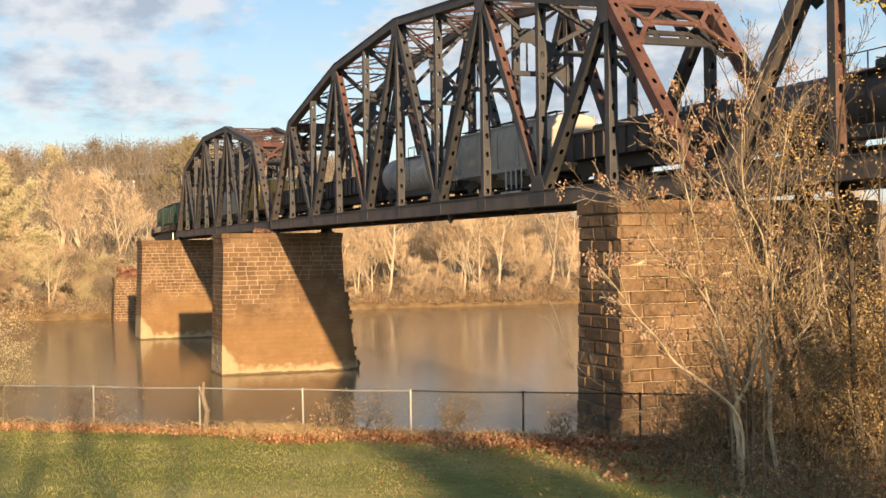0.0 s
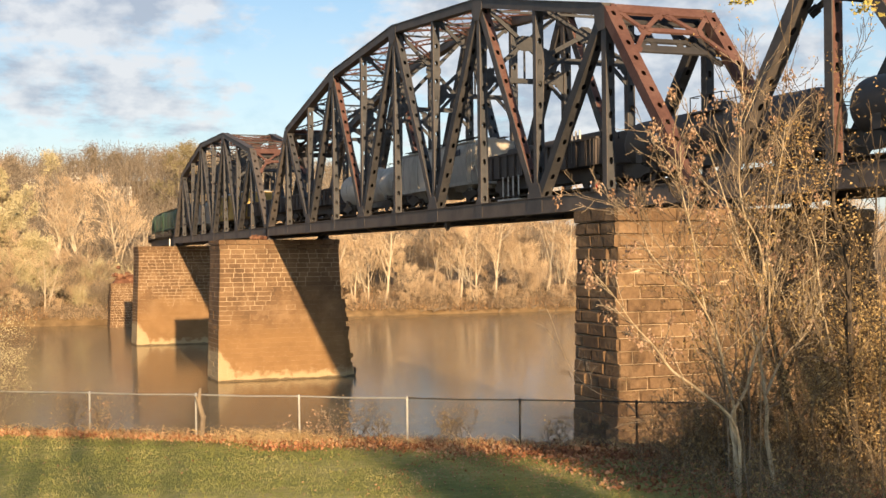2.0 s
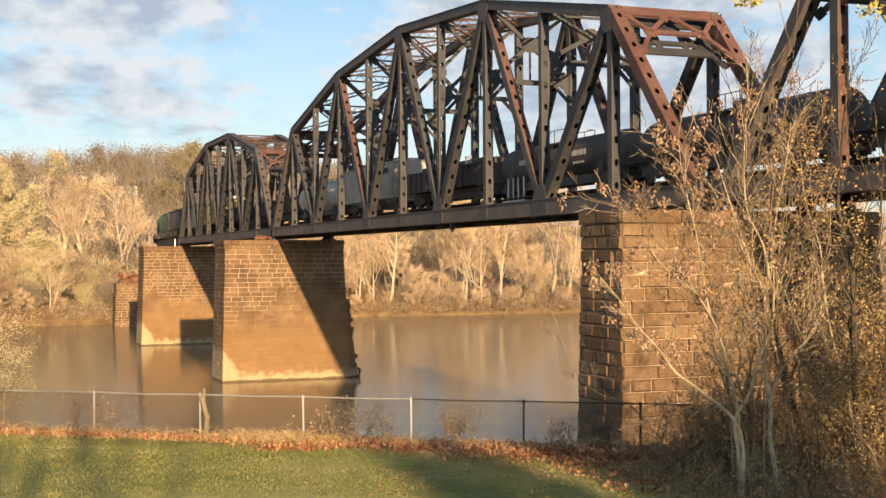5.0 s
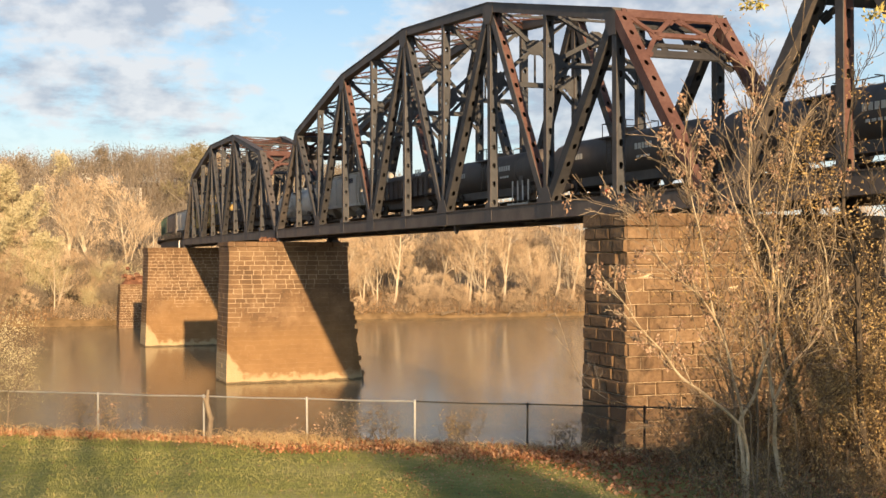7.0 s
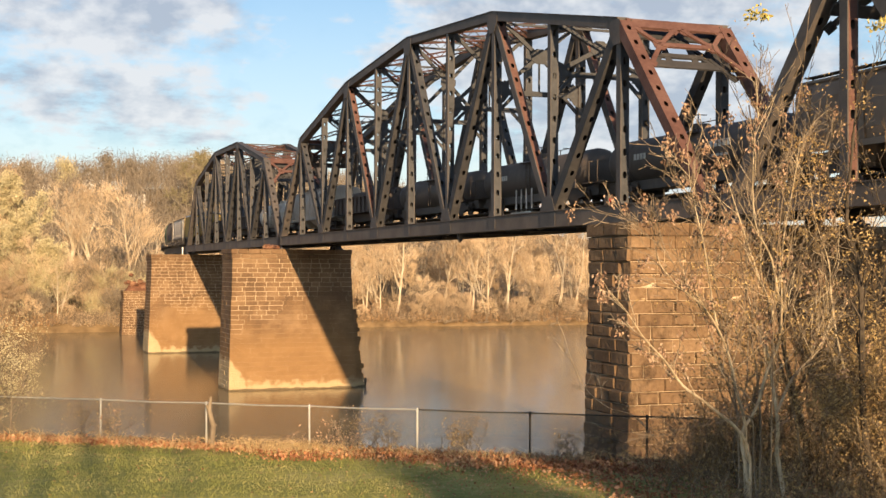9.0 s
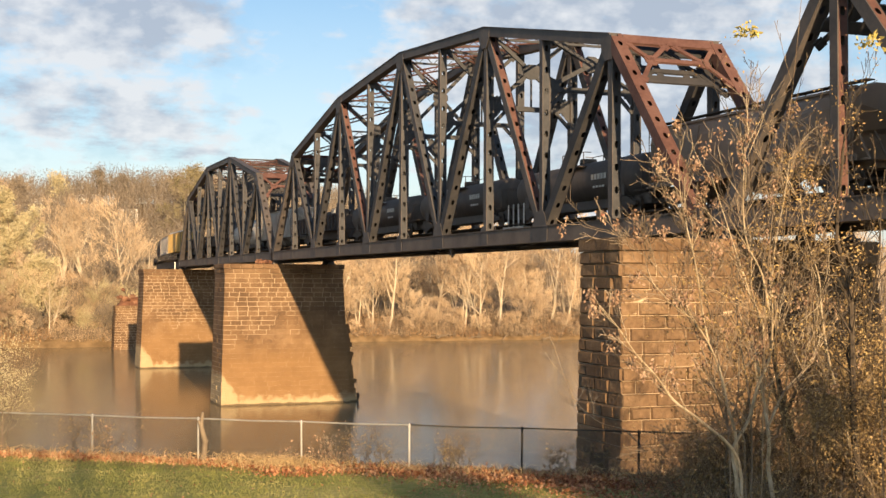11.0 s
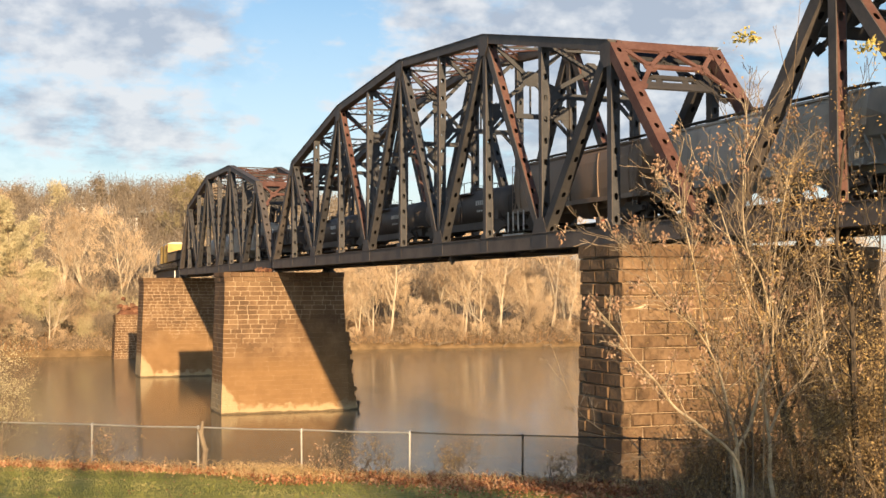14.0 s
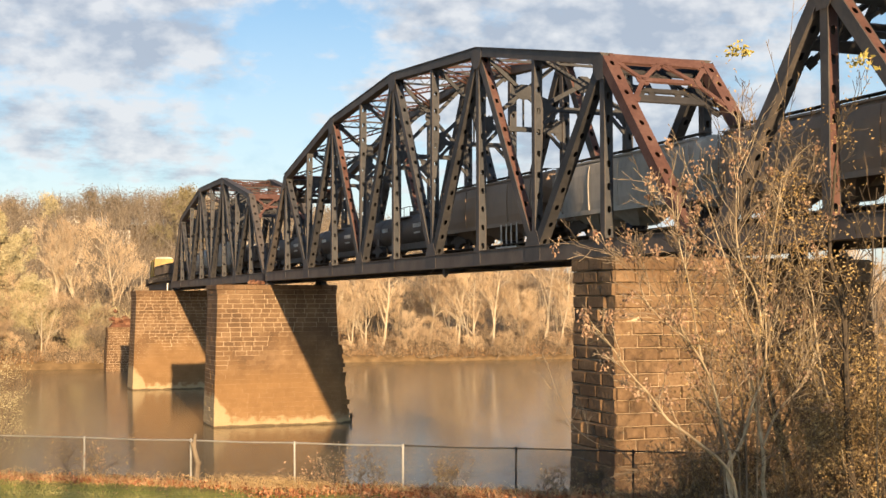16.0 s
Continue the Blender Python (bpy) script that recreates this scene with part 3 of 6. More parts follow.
Y1, Y2 = 48.04, 128.62
truss_span("long dark riveted steel through truss with rusted portal on stone piers", Y1, 10, 8.0, (10.12, 13.4, 14.51, 13.4, 10.12), {("d", 7, 8), ("d", 3, 4)}, True)
truss_span("shorter weathered steel through truss span beyond the mid-river pier", Y2, 8, 7.24, (9.57, 12.58, 12.58, 9.57))
truss_span("dark steel through truss span over the near bank", 46.25 - 59.6, 8, 7.45, (9.9, 12.8, 12.8, 9.9), {("d", 1, 2), ("v", 1)}, False, False)

TRACK_X, RAIL_Z = W / 2, CH + 1.42
CURVE_Y, CURVE_R, TRACK_END = 190.0, 400.0, 345.0


def track_at(s, off=0.0, z=0.0):
    """Place and heading at s metres along the track, which bends to the right past the far truss."""
    th = max(0.0, s - CURVE_Y) / CURVE_R
    x, y = TRACK_X + CURVE_R * (1 - math.cos(th)), min(s, CURVE_Y) + CURVE_R * math.sin(th)
    return Vector((x + off * math.cos(th), y - off * math.sin(th), z)), -math.degrees(th)


def along(g, prof, s0, s1, z):
    """A section of (across, up) points drawn along the track."""
    stops = [s0] + [s for s in range(int(CURVE_Y), int(s1), 8) if s > s0] + [s1]
    n = len(prof)
    vs = [track_at(s, u, z + v)[0] for s in stops for u, v in prof]
    fs = [tuple(range(n)), tuple(range(len(vs) - 1, len(vs) - n - 1, -1))]
    for k in range(len(stops) - 1):
        fs += [(k * n + i, (k + 1) * n + i, (k + 1) * n + (i + 1) % n, k * n + (i + 1) % n) for i in range(n)]
    g.add(vs, fs)


def track():
    t = thing("railway_track", "single railway track on dark timber sleepers along the bridge", "railway track")
    for s in (-0.7535, 0.7535):
        g = Geo()
        prof = [(-0.07, 0.0), (0.07, 0.0), (0.07, 0.02), (0.012, 0.04), (0.012, 0.12), (0.036, 0.13), (0.036, 0.17), (-0.036, 0.17), (-0.036, 0.13), (-0.012, 0.12), (-0.012, 0.04), (-0.07, 0.02)]
        along(g, [(x + s, z) for x, z in prof], -84.0, TRACK_END, CH + 1.25)
        part("rail", g, RAIL, t)
    g = Geo()
    y = -84.0
    while y < TRACK_END:
        dx = random.uniform(-0.06, 0.06)
        a, b = track_at(y, -1.45 + dx, CH + 1.14)[0], track_at(y, 1.45 + dx, CH + 1.14)[0]
        g.bar(a, b, 0.22, 0.24)
        y += 0.46
    tagged(part("timber_deck", g, WOOD, t), kind="stuff")
    for a, b in ((-2.42, -1.5), (1.5, 2.42)):
        g = Geo()
        along(g, [(a, 0), (b, 0), (b, 0.05), (a, 0.05)], -84.0, TRACK_END, CH + 1.22)
        part("walkway", g, WOOD, t)


track()


def approach():
    """Deck girders on steel bents that carry the track on from the last river pier."""
    edges = [187.4, 214.0, 240.0, 266.0, 292.0, 318.0, 345.0]
    for k, (a, b) in enumerate(zip(edges, edges[1:])):
        mid = track_at((a + b) / 2)[0]
        t = thing("girder_span", "dark steel deck girder span with a pipe railing", "railway bridge", group="approach girders")
        for u in (-1.7, 1.7):
            g = Geo()
            d = 1.05 if k == 0 else 1.9
            along(g, [(u - 0.2, 0), (u + 0.2, 0), (u + 0.2, 0.05), (u + 0.03, 0.05), (u + 0.03, d - 0.05), (u + 0.2, d - 0.05), (u + 0.2, d), (u - 0.2, d), (u - 0.2, d - 0.05), (u - 0.03, d - 0.05), (u - 0.03, 0.05), (u - 0.2, 0.05)], a + 0.05, b - 0.05, CH + 1.02 - d)
            part("girder", g, STEEL, t)
            s = a + 0.6
            while s < b:
                g = Geo()
                p0 = track_at(s, u * 1.36, CH + 1.0)[0]
                g.bar(p0, p0 + Vector((0, 0, 1.15)), 0.05, 0.05, (1, 0, 0))
                part("railing_post", g, STEEL, t)
                s += 1.6
            for h in (0.6, 1.12):
                g = Geo()
                v = u * 1.36
                along(g, [(v - 0.025, 0), (v + 0.025, 0), (v + 0.025, 0.05), (v - 0.025, 0.05)], a + 0.05, b - 0.05, CH + 1.0 + h)
                part("handrail", g, STEEL, t)
        if k:
            bent = thing("steel_bent", "dark steel trestle bent under the approach girders", "trestle", track_at(a)[0], group="approach bents")
            zb = ground_z(track_at(a)[0].x, track_at(a)[0].y) - 0.3
            for u in (-1, 1):
                g = Geo()
                g.bar((u * 1.6, 0, CH - 0.92), (u * 2.9, 0, min(zb, 11)), 0.4, 0.4, (1, 0, 0))
                part("column", g, STEEL, bent)
            g = Geo()
            g.bar((-1.9, 0, CH - 1.1), (1.9, 0, CH - 1.1), 0.35, 0.35)
            part("cross_beam", g, STEEL, bent)


approach()


def embankment():
    """Earth fill that brings the track to the near end of the bridge."""
    g = Geo()
    top, foot = CH + 1.02, 6.5
    prof = [(-11.0, foot), (-3.0, top), (3.0, top), (11.0, foot)]
    g.extrude([(x + TRACK_X, z) for x, z in prof], -90.0, -15.1)
    ob = part("embankment", g, EARTH)
    tagged(ob, "earth railway embankment behind the near end of the bridge", "embankment", kind="structure")


embankment()
# ---- train ----
def paint(name, base, dirt=(0.10, 0.075, 0.05), rough=0.6, spec=0.35):
    dk = tuple(0.55 * c + 0.45 * d for c, d in zip(base, dirt))
    return material(name, [dk, base, tuple(min(0.9, c * 1.15) for c in base)], 0.35, rough, 0.0, 0.12, 7, stretch=(1, 1, 0.5), spec=spec)


P_GREY = paint("grey_car_paint", (0.45, 0.41, 0.355), spec=0.5)
P_WHITE = paint("white_car_paint", (0.58, 0.54, 0.48))
P_GREEN = paint("green_car_paint", (0.045, 0.10, 0.06))
P_BROWN = paint("brown_car_paint", (0.25, 0.17, 0.115), spec=0.6, rough=0.5)
P_YELLOW = paint("yellow_car_paint", (0.50, 0.33, 0.10))
P_BLACK = paint("black_car_paint", (0.10, 0.084, 0.074), (0.16, 0.12, 0.09), 0.6)
P_DARK = paint("dark_car_paint", (0.085, 0.07, 0.064), (0.16, 0.115, 0.08), 0.65)
P_MARK = paint("white_marking", (0.62, 0.60, 0.55))
P_INK = paint("dark_marking", (0.05, 0.05, 0.07))
IRON = paint("truck_iron", (0.095, 0.076, 0.062), (0.14, 0.095, 0.06), 0.8)
WHEELS = []


def truck(car, y):
    """Four-wheel bogie under a car; rail top is z = 0."""
    g = Geo()
    g.box((-1.0, y - 0.18, 0.42), (1.0, y + 0.18, 0.80))
    g.tube((0, y, 0.78), (0, y, 0.98), 0.22, 0.22, 10)
    t = part("truck", g, IRON, car)
    for s in (-1, 1):
        g = Geo()
        x = s * 1.0
        g.extrude([(y - 1.25, 0.36), (y - 1.25, 0.58), (y - 0.75, 0.66), (y - 0.35, 0.86), (y + 0.35, 0.86), (y + 0.75, 0.66), (y + 1.25, 0.58), (y + 1.25, 0.36), (y + 0.95, 0.36), (y + 0.5, 0.28), (y + 0.35, 0.16), (y - 0.35, 0.16), (y - 0.5, 0.28), (y - 0.95, 0.36)], x - 0.07, x + 0.07, "x")
        part("side_frame", g, IRON, t)
    for dy in (-0.89, 0.89):
        g = Geo()
        g.lathe([(-0.98, 0.08), (-0.80, 0.09), (-0.795, 0.455), (-0.76, 0.455), (-0.755, 0.42), (-0.66, 0.415), (-0.65, 0.1), (0.65, 0.1), (0.66, 0.415), (0.755, 0.42), (0.76, 0.455), (0.795, 0.455), (0.80, 0.09), (0.98, 0.08)], 18, "x")
        w = part("wheelset", g, IRON, t)
        w.location = (0, y + dy, 0.42)
        WHEELS.append((w, y + dy))


def underframe(car, length, mat, low=False):
    g = Geo()
    h = length / 2
    wide = 0.62 if low else 0.35
    g.box((-wide, -h + 0.35, 0.42 if low else 0.78), (wide, h - 0.35, 1.12))
    part("centre_sill", g, mat, car)
    for s in (-1, 1):
        g = Geo()
        g.box((-0.12, s * (h - 0.4) - 0.42, 0.72), (0.12, s * (h - 0.4) + 0.42, 0.98))
        g.box((-0.20, s * h - 0.12, 0.68), (0.20, s * h + 0.12, 1.0))
        part("coupler", g, IRON, car)
        truck(car, s * (h - 2.4))


def ladder(car, x, y0, y1, z0, z1, mat):
    g = Geo()
    for y in (y0, y1):
        g.bar((x, y, z0), (x, y, z1), 0.03, 0.03, (1, 0, 0))
    z = z0 + 0.2
    while z < z1:
        g.bar((x, y0, z), (x, y1, z), 0.025, 0.025)
        z += 0.38
    part("ladder", g, mat, car)


def marking(car, x, y, z, w, h, mat, n=3):
    """Unreadable lettering as plain bars."""
    for i in range(n):
        g = Geo()
        a = y - w / 2 + w * i / n
        g.box((x - 0.012, a, z), (x + 0.0, a + w / n * 0.72, z + h))
        part("lettering", g, mat, car)


def covered_hopper(label, mat, length=15.9, letters=None):
    car = thing("covered_hopper_car", label, "freight car", group="cars of the freight train")
    h = length / 2 - 0.45
    underframe(car, length, mat)
    # body: gently bulging sides, crowned roof
    sec = [(-1.46, 1.18), (-1.54, 1.7), (-1.57, 2.5), (-1.55, 3.15), (-1.47, 3.62), (-1.30, 3.84), (-0.7, 3.98), (0.7, 3.98), (1.30, 3.84), (1.47, 3.62), (1.55, 3.15), (1.57, 2.5), (1.54, 1.7), (1.46, 1.18)]
    g = Geo()
    n = len(sec)
    # ends slope in under the top
    cuts = [(-h + 0.10, 0.90), (-h + 0.28, 1.0), (h - 0.28, 1.0), (h - 0.10, 0.90)]
    vs = []
    for y, k in cuts:
        for x, z in sec:
            zz = max(z, 2.1 - 0.0) if abs(y) > h - 0.2 else z
            vs.append((x * k, y + (0.9 if y < 0 else -0.9) * max(0, (2.6 - z)) / 2.6, 2.7 + (zz - 2.7) * (0.97 if k < 1 else 1)))
    fs = [tuple(range(n)), tuple(range(4 * n - 1, 3 * n - 1, -1))]
    for c in range(3):
        fs += [(c * n + i, (c + 1) * n + i, (c + 1) * n + (i + 1) % n, c * n + (i + 1) % n) for i in range(n)]
    g.add(vs, fs)
    part("body", g, mat, car)
    for s in (-1, 1):
        g = Geo()
        g.box((s * 1.52 - 0.06, -h + 0.1, 1.02), (s * 1.52 + 0.06, h - 0.1, 1.26))
        part("side_sill", g, mat, car)
        g = Geo()
        g.box((s * 1.40 - 0.05, -h + 0.3, 3.78), (s * 1.40 + 0.05, h - 0.3, 3.88))
        part("roof_rail", g, mat, car)
        for y in np.linspace(-h + 1.2, h - 1.2, 5):
            g = Geo()
            g.extrude([(s * 1.56, 1.26), (s * 1.585, 1.7), (s * 1.61, 2.5), (s * 1.59, 3.15), (s * 1.51, 3.60), (s * 1.46, 3.56), (s * 1.5, 2.5), (s * 1.48, 1.26)], y - 0.04, y + 0.04)
            part("side_post", g, mat, car)
        for e in (-1, 1):
            ladder(car, s * 1.62, e * (h - 0.25), e * (h - 0.7), 0.6, 3.85, mat)
    for y in (-h * 0.56, 0.0, h * 0.56):
        g = Geo()
        g.add([(-1.35, y - 1.6, 1.2), (1.35, y - 1.6, 1.2), (1.35, y + 1.6, 1.2), (-1.35, y + 1.6, 1.2), (-0.5, y - 0.4, 0.32), (0.5, y - 0.4, 0.32), (0.5, y + 0.4, 0.32), (-0.5, y + 0.4, 0.32)],
              [(0, 1, 2, 3), (4, 7, 6, 5), (0, 4, 5, 1), (1, 5, 6, 2), (2, 6, 7, 3), (3, 7, 4, 0)])
        part("discharge_hopper", g, mat, car)
    g = Geo()
    g.box((-0.32, -h + 0.6, 3.98), (0.32, h - 0.6, 4.09))
    part("hatch_trough", g, mat, car)
    for s in (-1, 1):
        g = Geo()
        g.box((s * 0.85 - 0.22, -h + 0.2, 4.10), (s * 0.85 + 0.22, h - 0.2, 4.14))
        for y in np.linspace(-h + 0.5, h - 0.5, 9):
            g.box((s * 0.85 - 0.03, y - 0.03, 3.92), (s * 0.85 + 0.03, y + 0.03, 4.11))
        part("running_board", g, IRON, car)
        g = Geo()
        g.box((-1.4, s * (h + 0.1) - 0.35, 1.02), (1.4, s * (h + 0.1) + 0.30, 1.10))
        for x in (-1.3, -0.5, 0.5, 1.3):
            g.bar((x, s * (h + 0.3), 1.1), (x, s * (h - 0.55), 2.4), 0.07, 0.07, (1, 0, 0))
        part("end_platform", g, mat, car)
    if letters:
        marking(car, -1.585, letters, 3.0, 1.3, 0.42, P_INK, 3)
    return car


def tank_car(label, mat, length=16.6, radius=1.46, letters=True):
    car = thing("tank_car", label, "freight car", group="cars of the freight train")
    h = length / 2 - 0.75
    underframe(car, length, P_BLACK, True)
    g = Geo()
    zc = 0.72 + radius
    prof = [(-h, 0.05), (-h + 0.06, 0.55 * radius), (-h + 0.22, 0.82 * radius), (-h + 0.45, 0.96 * radius), (-h + 0.7, radius), (-h / 3, radius), (h / 3, radius), (h - 0.7, radius), (h - 0.45, 0.96 * radius), (h - 0.22, 0.82 * radius), (h - 0.06, 0.55 * radius), (h, 0.05)]
    g.lathe(prof, 28, "y", (0, 0, zc))
    part("tank", g, mat, car, smooth=True)
    for y in (-h * 0.66, h * 0.66):
        g = Geo()
        g.lathe([(y - 0.06, radius + 0.004), (y - 0.06, radius + 0.02), (y + 0.06, radius + 0.02), (y + 0.06, radius + 0.004)], 28, "y", (0, 0, zc))
        part("band", g, mat, car)
    g = Geo()
    g.lathe([(zc + radius - 0.06, 0.48), (zc + radius + 0.20, 0.48), (zc + radius + 0.24, 0.42)], 16, "z")
    part("valve_dome", g, mat, car)
    g = Geo()
    top = zc + radius
    for x in (-0.95, 0.95):
        for y in (-1.3, 0, 1.3):
            g.bar((x, y, top - 0.35), (x, y, top + 0.5), 0.04, 0.04, (1, 0, 0))
        g.bar((x, -1.3, top + 0.5), (x, 1.3, top + 0.5), 0.04, 0.04)
    for y in (-1.3, 1.3):
        g.bar((-0.95, y, top + 0.5), (-0.5, y, top + 0.5), 0.04, 0.04)
        g.bar((0.95, y, top + 0.5), (0.5, y, top + 0.5), 0.04, 0.04)
    tagged(part("top_railing", g, IRON, car), kind="stuff")
    for s in (-1, 1):
        g = Geo()
        g.box((s * 0.95 - 0.25, -1.3, top - 0.32), (s * 0.95 + 0.25, 1.3, top - 0.28))
        part("platform", g, IRON, car)
        ladder(car, s * (radius + 0.06), -0.25, 0.25, 0.9, top - 0.35, IRON)
        g = Geo()
        g.box((-1.35, s * (h + 0.25) - 0.5, 1.0), (1.35, s * (h + 0.25) + 0.4, 1.08))
        part("end_platform", g, IRON, car)
        g = Geo()
        for x in (-1.3, 1.3):
            g.bar((x, s * (h + 0.55), 1.08), (x, s * (h + 0.55), 2.2), 0.035, 0.035, (1, 0, 0))
        g.bar((-1.3, s * (h + 0.55), 2.2), (1.3, s * (h + 0.55), 2.2), 0.035, 0.035)
        part("end_rail", g, IRON, car)
        g = Geo()
        g.extrude([(-1.1, 0.9), (1.1, 0.9), (1.1, 1.6), (0.6, 1.1), (-0.6, 1.1), (-1.1, 1.6)], s * h * 0.76 - 0.3, s * h * 0.76 + 0.3)
        part("saddle", g, P_BLACK, car)
    if letters:
        marking(car, -radius - 0.02, -h * 0.45, zc + 0.02, 1.8, 0.3, P_MARK, 5)
        marking(car, -radius - 0.02, -h * 0.45, zc - 0.42, 1.4, 0.12, P_MARK, 4)
        marking(car, -radius - 0.02, h * 0.5, zc - 0.02, 1.3, 0.3, P_MARK, 4)
    return car


def gondola(label, length=16.2, load=True, side=2.45):
    car = thing("gondola_car", label, "freight car", group="cars of the freight train")
    h = length / 2 - 0.5
    underframe(car, length, P_DARK, True)
    g = Geo()
    o, i = 1.50, 1.44
    g.add([(-o, -h, 1.1), (o, -h, 1.1), (o, h, 1.1), (-o, h, 1.1), (-o, -h, side), (o, -h, side), (o, h, side), (-o, h, side), (-i, -h + 0.06, side), (i, -h + 0.06, side), (i, h - 0.06, side), (-i, h - 0.06, side), (-i, -h + 0.06, 1.2), (i, -h + 0.06, 1.2), (i, h - 0.06, 1.2), (-i, h - 0.06, 1.2)],
          [(0, 3, 2, 1), (0, 1, 5, 4), (1, 2, 6, 5), (2, 3, 7, 6), (3, 0, 4, 7), (4, 5, 9, 8), (5, 6, 10, 9), (6, 7, 11, 10), (7, 4, 8, 11), (8, 9, 13, 12), (9, 10, 14, 13), (10, 11, 15, 14), (11, 8, 12, 15), (12, 13, 14, 15)])
    part("body", g, P_DARK, car)
    for s in (-1, 1):
        for y in np.linspace(-h + 0.15, h - 0.15, 14):
            g = Geo()
            g.box((s * 1.56 - 0.06, y - 0.06, 1.1), (s * 1.56 + 0.06, y + 0.06, side))
            part("side_rib", g, P_DARK, car)
        g = Geo()
        g.box((s * 1.53 - 0.10, -h, side - 0.02), (s * 1.53 + 0.10, h, side + 0.10))
        part("top_rail", g, P_DARK, car)
        ladder(car, s * 1.65, -h + 0.2, -h + 0.6, 0.6, side, P_DARK)
    if load:
        for row in range(2):
            for k in range(5 - (row % 2)):
                g = Geo()
                x = (k - (4 - row % 2) / 2) * 0.56
                z = side - 0.25 + row * 0.46
                g.lathe([(-h + 0.5, 0.20), (-h + 0.5, 0.265), (h - 2.6, 0.265), (h - 2.6, 0.20)], 12, "y", (x, 0, z))
                part("steel_pipe", g, P_DARK, car)
        for y in (-h * 0.72, -h * 0.66, -h * 0.6, h * 0.3):
            for s in (-1, 1):
                g = Geo()
                g.box((s * 1.46 - 0.04, y - 0.04, 1.3), (s * 1.46 + 0.04, y + 0.04, side + 0.6))
                part("stake", g, P_MARK, car)
    return car


def boxcar(label, mat, length=17.0):
    car = thing("boxcar", label, "freight car", group="cars of the freight train")
    h = length / 2 - 0.5
    underframe(car, length, P_DARK)
    g = Geo()
    g.extrude([(-1.48, 1.05), (1.48, 1.05), (1.48, 4.05), (1.2, 4.20), (0, 4.28), (-1.2, 4.20), (-1.48, 4.05)], -h, h)
    part("body", g, mat, car)
    g = Geo()
    g.extrude([(-1.52, 4.02), (1.52, 4.02), (1.24, 4.24), (0, 4.34), (-1.24, 4.24)], -h - 0.03, h + 0.03)
    part("roof", g, P_WHITE, car)
    for s in (-1, 1):
        for y in np.linspace(-h + 0.1, h - 0.1, 15):
            if abs(y) < 1.7:
                continue
            g = Geo()
            g.box((s * 1.50 - 0.04, y - 0.05, 1.05), (s * 1.50 + 0.04, y + 0.05, 4.02))
            part("side_rib", g, mat, car)
        g = Geo()
        g.box((s * 1.52 - 0.04, -1.5, 1.15), (s * 1.52 + 0.04, 1.5, 3.9))
        part("door", g, mat, car)
        for z in np.linspace(1.5, 3.85, 7):
            g = Geo()
            g.box((-1.4, s * h - 0.05, z - 0.05), (1.4, s * h + 0.05, z + 0.05))
            part("end_rib", g, mat, car)
        ladder(car, s * 1.57, -h + 0.1, -h + 0.5, 0.6, 4.0, P_DARK)
    return car


SPEED = 5.45
TRAIN = []
for c in (223.1, 206.9, 190.7):
    TRAIN.append((covered_hopper("dark green covered hopper car on the far approach", P_GREEN), c))
TRAIN.append((covered_hopper("dull dark covered hopper car behind green hoppers", P_DARK), 174.5))
TRAIN.append((covered_hopper("grey covered hopper car ahead of a yellow boxcar", P_GREY), 158.6))
TRAIN.append((boxcar("yellow ribbed boxcar with a pale roof", P_YELLOW, 16.6), 142.2))
for c in (125.2, 107.6):
    TRAIN.append((gondola("empty dark brown gondola car with ribbed sides", 17.2, load=False), c))
TRAIN.append((tank_car("pale grey tank car with rounded ends", P_WHITE, 15.4, 1.4, letters=False), 90.3))
TRAIN.append((covered_hopper("light grey covered hopper car with dark lettering", P_GREY, letters=-4.6), 73.2))
TRAIN.append((gondola("dark gondola car loaded with steel pipe"), 56.4))
for c in (39.4, 21.9, 4.4):
    TRAIN.append((tank_car("black tank car with faint white lettering", P_BLACK, 16.9, 1.18), c))
TRAIN.append((covered_hopper("dull brown covered hopper car with a glossy side", P_BROWN, 16.6), -12.8))
TRAIN.append((covered_hopper("pale weathered grey covered hopper car", P_GREY), -29.9))
TRAIN.append((covered_hopper("dull dark brown covered hopper car", P_BROWN), -46.4))
TRAIN.append((covered_hopper("dull brown covered hopper car at the rear", P_BROWN), -62.9))


def motions():
    for car, s0 in TRAIN:
        rows = []
        for k in range(17):
            p, head = track_at(s0 + SPEED * k, 0.0, RAIL_Z)
            rows.append((k, pose(p.x, p.y, p.z, 0, 0, head)))
        walk(car, rows)
    for w, y in WHEELS:
        walk(w, [(k * 0.1, pose(0, y, 0.42, -math.degrees(SPEED * k * 0.1 / 0.42))) for k in range(161)])


# ---- chain-link fence ----
MESH = material("weathered_fence_mesh", [(0.055, 0.052, 0.046), (0.11, 0.104, 0.092)], 1.0, 0.7, 0.2, 0)
WIRE = material("dull_fence_wire", [(0.022, 0.022, 0.020), (0.05, 0.046, 0.04)], 2.0, 0.8, 0, 0)


DARK_FROM = -17.0     # fence posts and rails are dark past here


